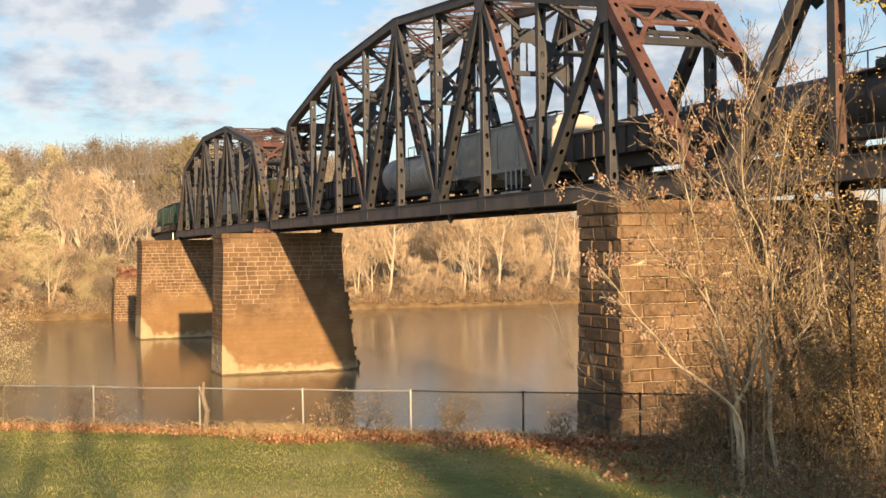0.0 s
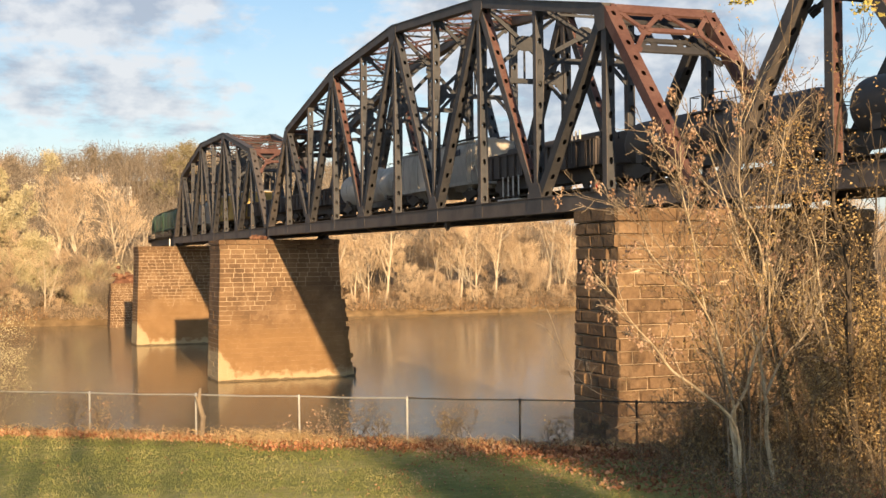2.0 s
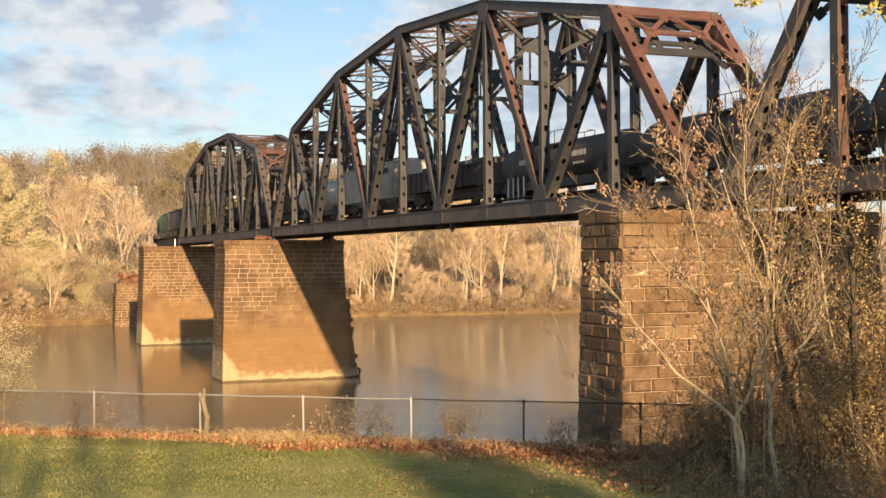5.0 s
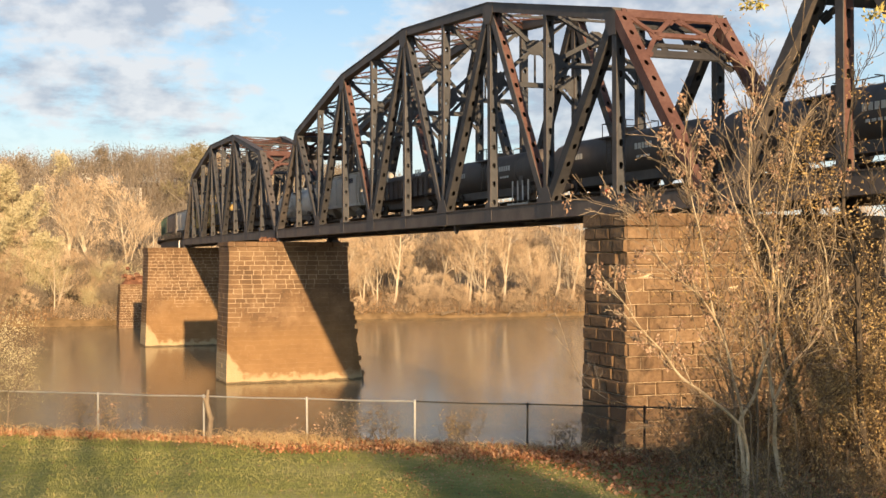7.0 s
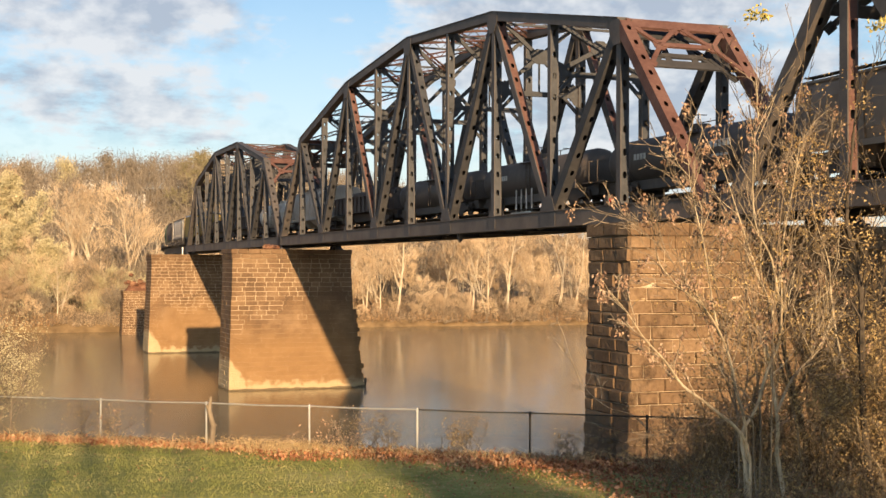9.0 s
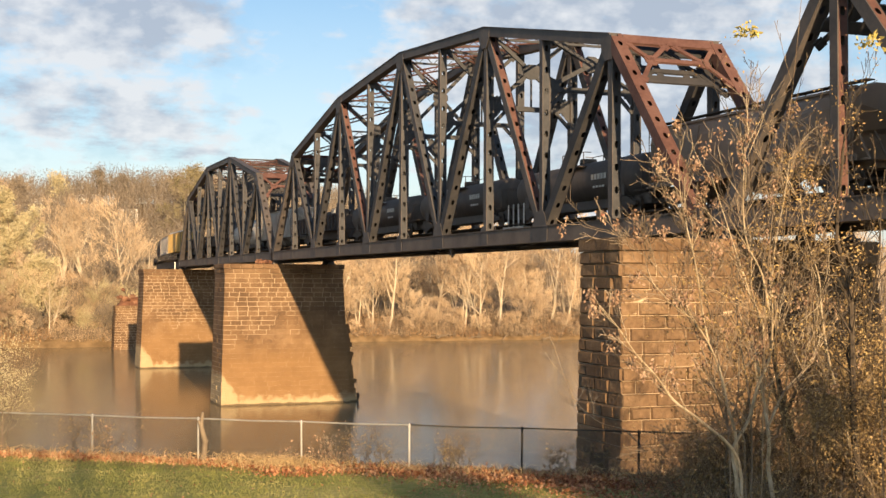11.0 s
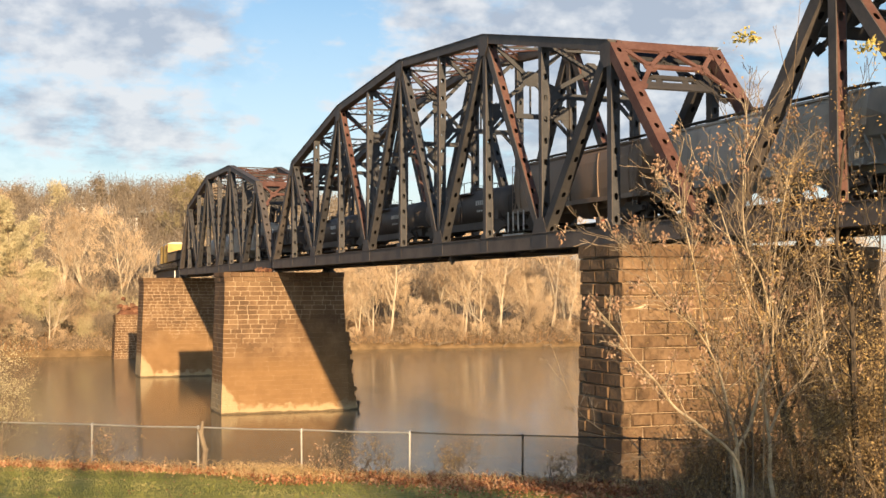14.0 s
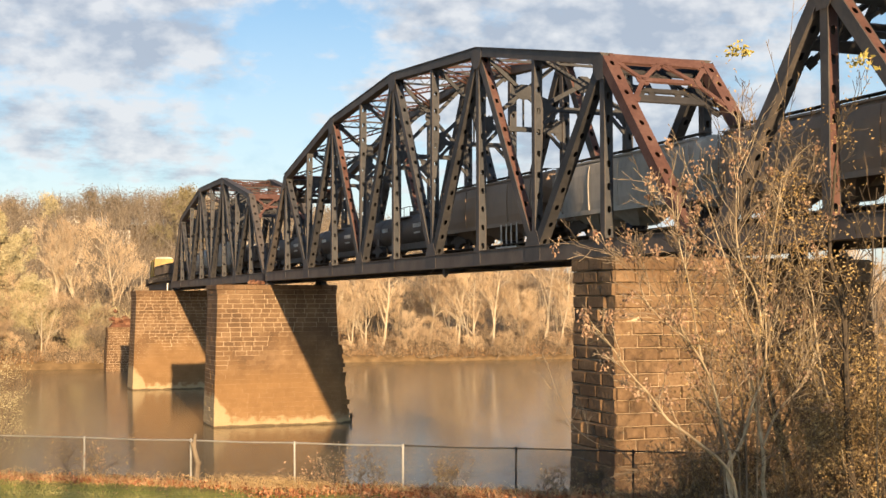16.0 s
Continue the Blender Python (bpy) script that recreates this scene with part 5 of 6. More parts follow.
def near_plants():
    """Saplings and scrub at the corner of the lawn, before the near pier."""
    spots = [(-13.2, 23.6, 7.2, 0.028, 1), (-12.2, 24.6, 7.0, 0.032, 1), (-11.6, 25.2, 9.4, 0.085, 2), (-10.8, 23.8, 7.8, 0.06, 2), (-11.3, 22.6, 6.4, 0.028, 1),
             (-10.2, 26.4, 7.4, 0.045, 1), (-13.6, 25.2, 7.2, 0.026, 0), (-12.2, 26.8, 7.6, 0.026, 0), (-12.6, 23.0, 6.6, 0.028, 1), (-10.0, 24.6, 7.0, 0.04, 2)]
    for k, (x, y, h, r, kind) in enumerate(spots):
        pl = Plant(500 + k, 6)
        lean = Vector((pl.rnd.gauss(-0.04, 0.14), pl.rnd.gauss(0, 0.10), 1))
        z = ground_z(x, y) - 0.1
        kids = (9, 5, 2) if kind < 2 else (12, 5, 3)
        pl.limb(Vector((0, 0, 0)), lean * (1 if kind < 2 else 0.3) + (Vector() if kind < 2 else UP), h, r, 0, 0.55 if kind < 2 else 0.22, 0.16, kids, 0.40, (25, 62), 0.15, 0.0065, 8, 1)
        if kind == 0:
            pl.bunches(0.16, 0.06, (1, 2))
        elif kind == 1:
            pl.leaves(800, 0.075, 0.14, (1, 2), 0.0, 4)
        else:
            pl.leaves(300, 0.07, 0.16, (2, 3), 0.0, 3)
        label = ("slender sapling with clinging dry tan leaves", "thin sapling with small yellow-green leaves", "dark-trunked young tree with sparse olive leaves")[kind]
        plant_thing("sapling", pl, label, "sapling", (TAN_BARK, TWIG_BARK, DARK_BARK)[kind], (TWIG_BARK, TWIG_BARK, DARK_BARK)[kind], (DRY_LEAF, OLIVE, OLIVE)[kind], (x, y, z), "saplings before the pier")
    # larger stems: depth, thickness, branches, their reach, share of tips with dead leaves, and (x, z) along each
    stems = (
        (22.4, 0.05, 13, 1.35, 0.08, (((-15.2, 6.95), (-15.23, 7.9), (-15.26, 8.75), (-14.99, 9.33), (-14.79, 10.05), (-14.43, 10.65), (-14.42, 11.25), (-14.35, 12.71), (-14.08, 14.0), (-14.0, 14.9)),
                                     ((-14.45, 11.5), (-14.64, 12.36), (-15.04, 13.17), (-15.08, 14.63), (-14.85, 15.9)))),
        (22.6, 0.045, 13, 0.95, 0.22, (((-15.06, 6.95), (-15.1, 7.97), (-15.2, 8.99), (-15.4, 9.66), (-15.5, 10.2), (-15.74, 10.79), (-16.08, 11.32), (-16.6, 11.7), (-17.1, 11.9)),
                                     ((-15.74, 10.79), (-15.92, 11.56), (-16.12, 12.59), (-16.38, 13.73), (-16.57, 14.75)))),
        (22.3, 0.04, 12, 0.8, 0.26, (((-15.22, 6.95), (-15.33, 8.59), (-16.16, 9.39), (-16.75, 9.82), (-17.19, 10.31), (-17.63, 10.78), (-18.05, 11.29), (-18.48, 11.74)),)),
        (22.8, 0.058, 15, 1.5, 0.16, (((-14.1, 6.9), (-14.12, 7.3), (-14.2, 8.32), (-14.32, 8.93), (-14.36, 10.01), (-14.51, 10.7), (-14.46, 11.24), (-14.71, 12.01), (-14.98, 12.95), (-15.65, 14.34)),
                                      ((-14.33, 9.2), (-13.86, 9.91), (-13.2, 10.46), (-12.9, 11.2)))),
        (22.9, 0.042, 12, 1.4, 0.05, (((-11.8, 6.95), (-11.87, 7.75), (-12.07, 8.62), (-12.39, 9.75), (-12.64, 10.72), (-12.84, 11.63), (-12.97, 12.33), (-13.22, 13.33), (-13.4, 14.38)),)),
        (22.5, 0.10, 20, 1.6, 0.0, (((-11.95, 6.9), (-11.97, 7.33), (-12.26, 8.88), (-12.45, 10.67), (-12.36, 12.05), (-12.69, 13.21), (-12.65, 14.64), (-12.5, 16.1)),)),
        (23.4, 0.026, 16, 1.4, 0.14, (((-14.75, 6.95), (-14.9, 9.2), (-15.2, 11.2), (-15.7, 12.8), (-16.1, 14.0)), ((-14.9, 9.2), (-15.6, 11.2), (-16.5, 12.5), (-17.1, 12.9)))),
        (23.0, 0.024, 15, 1.5, 0.08, (((-14.6, 6.95), (-14.5, 9.4), (-14.9, 11.6), (-14.6, 13.6), (-13.9, 15.0)), ((-14.5, 9.4), (-13.9, 11.5), (-13.6, 13.4), (-13.0, 14.6)))),
        (33.0, 0.022, 5, 0.9, 0.0, (((-11.4, 7.3), (-12.04, 7.92), (-12.9, 8.19), (-13.61, 8.76), (-14.02, 9.56), (-14.32, 10.52)),)),
        (22.2, 0.028, 7, 0.8, 0.0, (((-15.1, 6.95), (-15.2, 8.2), (-15.33, 9.17), (-16.15, 9.07), (-17.19, 8.99)),)))
    for k, (y, r, n, reach, dead, lines) in enumerate(stems):
        pl = Plant(570 + k, 7)
        x0 = lines[0][0][0]
        z0 = ground_z(x0, y) - 0.15
        for i, line in enumerate(lines):
            pl.route([Vector((x - x0, pl.rnd.gauss(0, 0.06), max(0.0, z - z0))) for x, z in line], r * (1 if i == 0 else 0.6), n, reach)
        if dead:
            pl.bunches(dead, 0.078, (1, 2))
        dark = k == 5
        if dark:
            pl.leaves(520, 0.07, 0.14, (1, 2), 0.0, 4)
        bark = DARK_BARK if dark else TAN_BARK if k in (6, 7, 9) else CREAM_BARK
        label = "dark-trunked young tree with sparse olive leaves" if dark else "pale-stemmed sapling with arching branches and hanging dead leaves" if dead else "bare pale arching stem by the fence"
        plant_thing("sapling", pl, label, "sapling", bark, DARK_BARK if dark else TAN_BARK, OLIVE if dark else DRY_LEAF, (x0, y, z0), "saplings before the pier")
    # two tall whips that keep a tuft of yellow leaves at the top
    for k, (x, y, h, tuft) in enumerate(((-15.95, 20.6, 11.4, 10.0), (-14.75, 18.55, 10.6, 9.5))):
        pl = Plant(590 + k, 5)
        pl.limb(Vector((0, 0, 0)), Vector((0.0, 0.0, 1)), h, 0.016, 0, 0.16, 0.3, (7, 3), 0.16, (25, 45), 0.3, 0.005, 9, 1)
        for _ in range(46):
            a = pl.rnd.uniform(-0.26, 0.2)
            pl.one(Vector((-0.25 + a, pl.rnd.gauss(0, 0.09), tuft - 0.5 * abs(a) + pl.rnd.gauss(0, 0.06))), pl.rnd.uniform(0.08, 0.16))
        plant_thing("sapling", pl, "tall thin sapling with a tuft of yellow leaves", "sapling", TWIG_BARK, TWIG_BARK, TUFT, (x, y, ground_z(x, y) - 0.1), "saplings before the pier")
    rnd = random.Random(77)
    pl = Plant(600, 3)
    for _ in range(420):
        u, v = rnd.uniform(0, 1), rnd.uniform(0, 1)
        x = -14.6 + 6.8 * u + rnd.gauss(0, 0.3)
        y = 28.0 - 4.6 * u - 4.6 * v * (0.35 + u)
        h = rnd.uniform(0.9, 2.2) * (0.8 + 1.9 * u)
        if x > BRUSH_LINE * y - 30.1:
            pl.limb(Vector((x, y, ground_z(x, y) - 0.05)), Vector((rnd.gauss(0, 0.35), rnd.gauss(0, 0.35), 1)), h, 0.014, 0, 0.45, 0.0, (6, 3), 0.42, (25, 70), 0.2, 0.003, 5, 1)
    for _ in range(700):
        x, y = rnd.uniform(-15.9, -9.0), rnd.uniform(18.5, 28.0)
        if x < (BRUSH_LINE - 0.04) * y - 30.1 or (Vector((x, y)) - FENCE_A).dot(FENCE_N) > 0:
            continue
        pl.limb(Vector((x, y, ground_z(x, y) - 0.05)), Vector((rnd.gauss(0, 0.6), rnd.gauss(0, 0.6), 1)), rnd.uniform(0.4, 1.4), 0.010, 0, 0.5, -0.05, (5, 3), 0.5, (25, 75), 0.15, 0.003, 4, 1)
    pl.leaves(13000, 0.07, 0.16, (0, 1, 2), 0.0, 3)
    t = plant_thing("undergrowth", pl, "tangled brown undergrowth with small yellowing leaves", "undergrowth", TWIG_BARK, TWIG_BARK, OLIVE)
    tagged(t, kind="stuff")
    for k, (x, y, h) in enumerate(((-11.8, 24.2, 5.2), (-10.8, 22.8, 4.6), (-12.4, 25.8, 5.6), (-9.9, 24.8, 5.4), (-12.0, 22.4, 4.0), (-9.2, 23.4, 5.0))):
        pl = Plant(620 + k, 4)
        for f in range(6):
            pl.limb(Vector((pl.rnd.gauss(0, 0.25), pl.rnd.gauss(0, 0.25), 0)), Vector((pl.rnd.gauss(0, 0.22), pl.rnd.gauss(0, 0.22), 1)), h * pl.rnd.uniform(0.6, 1.0), 0.022, 0, 0.35, 0.1, (8, 5), 0.40, (25, 60), 0.15, 0.004, 6, 1)
        pl.leaves(2600, 0.075, 0.2, (0, 1, 2), 0.0, 3)
        plant_thing("bush", pl, "tall leafy bush turning yellow-olive before the pier", "bush", TWIG_BARK, TWIG_BARK, OLIVE, (x, y, ground_z(x, y) - 0.1), "bushes before the pier", True)
    # bush at the fence on the other side, and weeds along the fence
    for k, (x, y, h) in enumerate(((-29.9, 40.8, 4.6), (-29.0, 39.8, 3.2), (-30.8, 40.6, 4.2))):
        pl = Plant(640 + k, 4)
        for f in range(5):
            pl.limb(Vector((0.1 * f - 0.2, 0, 0)), Vector((pl.rnd.gauss(0, 0.25), pl.rnd.gauss(0, 0.2), 1)), h * pl.rnd.uniform(0.6, 1.0), 0.03, 0, 0.3, 0.12, (8, 5), 0.42, (25, 55), 0.2, 0.005, 5, 1)
        pl.leaves(3000, 0.05, 0.16, (1, 2), 0.0, 3)
        plant_thing("bush", pl, "straggling bush with pale yellow leaves at the fence", "bush", TAN_BARK, TAN_BARK, YEL_LEAF, (x, y, ground_z(x, y) - 0.1), "fence bushes", True)
    weeds = [(1.5, 1.4, 2), (1.9, 1.3, 0), (1.2, 1.2, 1), (-6.2, 1.7, 0), (-5.8, 1.3, 1), (4.2, 1.1, 0), (4.0, 0.9, 0), (7.0, 0.9, 0), (9.6, 1.7, 2), (10.4, 1.9, 2), (11.0, 2.0, 2), (12.0, 2.3, 2), (7.6, 1.2, 2), (4.4, 1.3, 2), (8.3, 0.8, 0), (2.2, 0.7, 0), (-6.6, 1.0, 0), (-7.2, 1.4, 0), (0.6, 0.7, 1), (-0.2, 0.6, 1), (1.2, 0.6, 1)]
    for k, (s, h, kind) in enumerate(weeds):
        p = FENCE_A + FENCE_D * s + FENCE_N * (-0.1 if kind == 1 else 0.45)
        pl = Plant(660 + k, 4)
        for f in range(6):
            pl.limb(Vector((pl.rnd.gauss(0, 0.12), pl.rnd.gauss(0, 0.1), 0)), Vector((pl.rnd.gauss(0, 0.4), pl.rnd.gauss(0, 0.3), 1)), h * pl.rnd.uniform(0.6, 1.0), 0.010, 0, 0.35, 0.1, (6, 3), 0.4, (25, 60), 0.2, 0.003, 5, 1)
        pl.leaves(60 if kind == 1 else 130, 0.07, 0.06, (1, 2))
        plant_thing("weed", pl, "dry leggy weed growing along the fence", "weed", DARK_BARK if kind == 2 else TAN_BARK, DARK_BARK if kind == 2 else TAN_BARK, DRY_LEAF if kind == 1 else OLIVE, (p.x, p.y, ground_z(p.x, p.y) - 0.05), "fence weeds", True)
    for k, s in enumerate((13.4, 14.1)):
        p = FENCE_A + FENCE_D * s - FENCE_N * 0.2
        pl = Plant(690 + k, 4)
        for f in range(12):
            pl.limb(Vector((pl.rnd.gauss(0, 0.3), pl.rnd.gauss(0, 0.1), 0)), Vector((pl.rnd.gauss(0, 0.5), pl.rnd.gauss(0, 0.3), 1)), pl.rnd.uniform(0.9, 1.7), 0.012, 0, 0.7, -0.25, (7, 4), 0.5, (25, 75), 0.2, 0.004, 6, 1)
        plant_thing("dead_vine", pl, "pale dead vine tangled over the fence", "vine", CREAM_BARK, CREAM_BARK, DRY_LEAF, (p.x, p.y, ground_z(p.x, p.y) - 0.05), "dead vines", True)
    # broken stump of an old post beside the fence
    g = Geo()
    p = FENCE_A + FENCE_D * -2.85 + FENCE_N * -0.15
    z = ground_z(p.x, p.y)
    for a, b, r0, r1 in (((0, 0, -0.2), (0.05, 0, 0.6), 0.085, 0.075), ((0.05, 0, 0.6), (-0.06, 0.02, 1.05), 0.075, 0.065), ((-0.06, 0.02, 1.05), (-0.02, 0, 1.42), 0.065, 0.035), ((-0.05, 0.02, 1.0), (-0.15, 0, 1.2), 0.05, 0.03), ((0.04, 0, 0.5), (0.13, -0.05, 0.66), 0.05, 0.02), ((0, 0, -0.1), (0.3, -0.1, 0.12), 0.1, 0.04)):
        g.tube(a, b, r0, r1, 8)
    ob = part("stump", g, BARK)
    ob.location = (p.x, p.y, z)
    tagged(ob, "weathered grey broken tree stump against the fence", "stump")


near_plants()


def shade_trees():
    """Bare trees behind the viewpoint, whose shadows lie on the lawn."""
    for k, (x, y, h, n) in enumerate(((-34.2, -30.0, 14.5, 100), (-31.6, -27.0, 15.0, 90), (-28.8, -28.0, 15.5, 60), (-26.6, -32.0, 11.4, 1100), (-25.0, -32.0, 11.5, 1300), (-23.6, -33.0, 11.7, 1100), (-22.4, -31.0, 11.8, 1600), (-21.4, -31.0, 12.2, 3600), (-20.4, -32.0, 12.8, 5000), (-19.4, -32.0, 12.8, 4500), (-17.4, -31.0, 13.0, 2600), (-15.2, -31.0, 13.2, 2600))):
        pl = Plant(700 + k, 6)
        pl.limb(Vector((0, 0, -0.3)), Vector((pl.rnd.gauss(0, 0.05) - (0.22 if k < 3 else 0), 0, 1)), h, 0.32 if k < 3 else 0.2, 0, 0.2, 0.15, (8, 5, 4) if k < 3 else (14, 7, 4), 0.42 if k < 3 else 0.20, (20, 45) if k < 3 else (30, 60), 0.42 if k < 3 else 0.62, 0.012, 7, 2)
        pl.leaves(n, 0.2, 0.3, (1, 2, 3))
        plant_thing("tree", pl, "autumn tree behind the viewpoint shading the lawn", "tree", BARK, BARK, OLIVE, (x, y, ground_z(x, y)), "trees behind the lawn")


shade_trees()


def lawn_cover():
    rnd = random.Random(9)

    def leaf(g, x, y, z, s, flat=0.35):
        u = Vector((rnd.gauss(0, 1), rnd.gauss(0, 1), rnd.gauss(0, flat))).normalized() * s
        v = u.cross(UP).normalized() * s * 0.7 + UP * rnd.gauss(0, flat) * s
        c = Vector((x, y, z))
        g.add([c - u * 0.5, c + v * 0.5 + UP * s * 0.12, c + u * 0.5, c - v * 0.5 + UP * s * 0.12], [(0, 1, 2), (0, 2, 3)])
    g = Geo()
    for _ in range(22000):
        s = rnd.uniform(-13, 25)
        d = rnd.gauss(-0.15, 0.26) * (1 + 2.0 * smooth(-2, 7, s)) - 0.35 * smooth(-1, 8, s) - 0.15 * noise.noise((s * 0.4, 0, 2))
        p = FENCE_A + FENCE_D * s + FENCE_N * d
        leaf(g, p.x, p.y, ground_z(p.x, p.y) + abs(rnd.gauss(0, 0.06)), rnd.uniform(0.05, 0.12), 0.6)
    for _ in range(9000):
        x, y = rnd.uniform(-17.5, -8.0), rnd.uniform(17.5, 30.0)
        d = (Vector((x, y)) - FENCE_A).dot(FENCE_N)
        if d > 0.3 or x < -16.8 + 1.2 * noise.noise((y * 0.5, 0, 0)) + 0.35 * max(0.0, 24 - y):
            continue
        leaf(g, x, y, ground_z(x, y) + abs(rnd.gauss(0, 0.05)), rnd.uniform(0.07, 0.14), 0.5)
    for k in range(6000):
        s = rnd.uniform(-13, 25) if k < 1500 else rnd.uniform(4, 13)
        d = -0.6 - rnd.expovariate(0.22 if k < 1500 else 0.3)
        p = FENCE_A + FENCE_D * s + FENCE_N * d
        leaf(g, p.x, p.y, ground_z(p.x, p.y) + 0.04, rnd.uniform(0.03, 0.075))
    for _ in range(500):
        p = FENCE_A + FENCE_D * rnd.gauss(0.1, 0.6) + FENCE_N * rnd.gauss(-1.3, 0.35)
        leaf(g, p.x, p.y, ground_z(p.x, p.y) + abs(rnd.gauss(0, 0.05)), rnd.uniform(0.04, 0.10), 0.6)
    ob = part("leaf_litter", plain_mesh("leaf_litter", g, FALLEN), FALLEN)
    tagged(ob, "drift of fallen orange-brown leaves along the fence and lawn", "leaves", kind="stuff")
    g = Geo()
    for _ in range(150000):
        s = rnd.uniform(-13, 20)
        d = -0.4 - 13.5 * rnd.random() ** 1.2
        p = FENCE_A + FENCE_D * s + FENCE_N * d
        if p.x > -16.2 + 1.5 * noise.noise((p.x * 0.4, p.y * 0.4, 7)) + 0.35 * max(0.0, 24 - p.y):
            continue
        h = rnd.uniform(0.025, 0.06)
        z = ground_z(p.x, p.y)
        a = rnd.uniform(0, 6.28)
        w = Vector((math.cos(a), math.sin(a), 0)) * 0.007
        tip = Vector((p.x + rnd.gauss(0, 0.03), p.y + rnd.gauss(0, 0.03), z + h))
        c = Vector((p.x, p.y, z - 0.01))
        g.add([c - w, c + w, tip], [(0, 1, 2)])
    ob = part("grass", plain_mesh("grass", g, BLADE), BLADE)
    tagged(ob, "short green and straw-coloured lawn grass", "grass", kind="stuff")
    # dry tufts by the fence
    g = Geo()
    for _ in range(1900):
        s = rnd.choice((rnd.gauss(-0.5, 0.9), rnd.uniform(-12, 14), rnd.uniform(-12, 14)))
        d = rnd.gauss(-0.3, 0.3)
        p = FENCE_A + FENCE_D * s + FENCE_N * d
        z = ground_z(p.x, p.y)
        h = rnd.uniform(0.12, 0.4)
        c = Vector((p.x, p.y, z))
        m = c + Vector((rnd.gauss(0, 0.10), rnd.gauss(0, 0.10), h * 0.7))
        tip = m + Vector((rnd.gauss(0, 0.18), rnd.gauss(0, 0.18), h * 0.3))
        g.tube(c, m, 0.006, 0.005, 3, False)
        g.tube(m, tip, 0.005, 0.002, 3, False)
    ob = part("dry_grass", plain_mesh("dry_grass", g, STRAW), STRAW)
    tagged(ob, "tufts of long straw-coloured dead grass at the fence", "grass", kind="stuff")


STRAW = material("dead_grass", [(0.42, 0.29, 0.13), (0.62, 0.45, 0.24)], 1.0, 0.85, 0, 0, 8, "island")
lawn_cover()


def hill_houses():
    for x, y, w, a in ((-2.0, 520, 7, 20), (5.0, 528, 6, -10), (28.0, 480, 6, 5), (18.0, 540, 7, 0)):
        z = ground_z(x, y)
        t = thing("house", "small white house among trees on the hillside", "house", (x, y, z), "houses on the hill")
        t.rotation_euler.z = radians(a)
        g = Geo()
        g.box((-w / 2, -2.5, -3), (w / 2, 2.5, 4.8))
        part("wall", g, P_MARK, t)
        g = Geo()
        g.extrude([(-3.0, 4.8), (3.0, 4.8), (0, 6.6)], -w / 2 - 0.4, w / 2 + 0.4, "x")
        part("roof", g, IRON, t)
        for i in range(3):
            for zz in (0.9, 3.0):
                g = Geo()
                xx = (i - 1) * w * 0.3
                g.box((xx - 0.3, -2.56, zz), (xx + 0.3, -2.45, zz + 1.1))
                part("window", g, P_INK, t)


hill_houses()


def rubble():
    """Red brick debris heaped on the disused pier."""
    rnd = random.Random(14)
    t = thing("brick_rubble", "heap of broken red brickwork on the old low pier", "rubble", (-1.4, 240.0, 7.9))
    for k in range(34):
        g = Geo()
        a, b, c = rnd.uniform(0.15, 0.5), rnd.uniform(0.15, 0.4), rnd.uniform(0.1, 0.35)
        g.box((-a, -b, -c), (a, b, c))
        ob = part("brick_lump", g, BRICK, t)
        h = max(0, rnd.gauss(0.7, 0.6))
        ob.matrix_basis = pose(rnd.uniform(-1.3, 3.2), rnd.uniform(-1.3, 1.2), 0.15 + h, rnd.uniform(-30, 30), rnd.uniform(-30, 30), rnd.uniform(0, 90))
    g = Geo()
    g.add([(-1.5, -1.3, 0.0), (3.4, -1.3, 0.0), (3.4, 1.3, 0.0), (-1.5, 1.3, 0.0), (-0.6, -0.6, 1.1), (2.6, -0.6, 1.6), (2.6, 0.6, 1.6), (-0.6, 0.6, 1.1)],
          [(0, 1, 2, 3), (4, 5, 6, 7), (0, 1, 5, 4), (1, 2, 6, 5), (2, 3, 7, 6), (3, 0, 4, 7)])
    part("heap", g, BRICK, t)


BRICK = material("red_brick_debris", [(0.13, 0.06, 0.036), (0.20, 0.095, 0.055), (0.29, 0.16, 0.095)], 1.2, 0.9, 0, 0.5, 6, "object")
rubble()


def deck_details():
    """Small fittings on the long span."""
    t = thing("white_marker_posts", "white painted refuge platform posts on the bridge deck", "railing", (0.75, 69.6, CH + 1.03))
    for i in range(4):
        g = Geo()
        y = (i - 1.5) * 0.75
        g.bar((0, y, 0), (0.0, y + (0.06 if i == 1 else 0), 1.45), 0.07, 0.07, (1, 0, 0))
        part("post", g, P_MARK, t)
    g = Geo()
    g.box((-0.2, -1.5, -0.02), (0.5, 1.5, 0.12))
    part("platform", g, P_MARK, t)
    d = thing("deck_drain", "small dark drain box hung under the bottom chord", "drain", (-0.05, 78.0, CH - 0.42))
    g = Geo()
    g.box((-0.14, -0.14, 0.0), (0.14, 0.14, 0.45))
    g.tube((0, 0, -0.12), (0, 0, 0.02), 0.08, 0.1, 10)
    part("spout", g, IRON, d)
    b = thing("signal_box", "small red signal box at the portal", "signal", (-0.2, 57.0, CH + 0.92))
    g = Geo()
    g.box((-0.2, -0.2, 0), (0.2, 0.2, 0.5))
    part("case", g, IRON, b)
    g = Geo()
    g.lathe([(-0.24, 0.13), (-0.2, 0.15), (-0.19, 0.15)], 14, "y", (0, 0, 0.3))
    part("lens", g, paint("signal_red", (0.34, 0.035, 0.03)), b, "red lens")


deck_details()


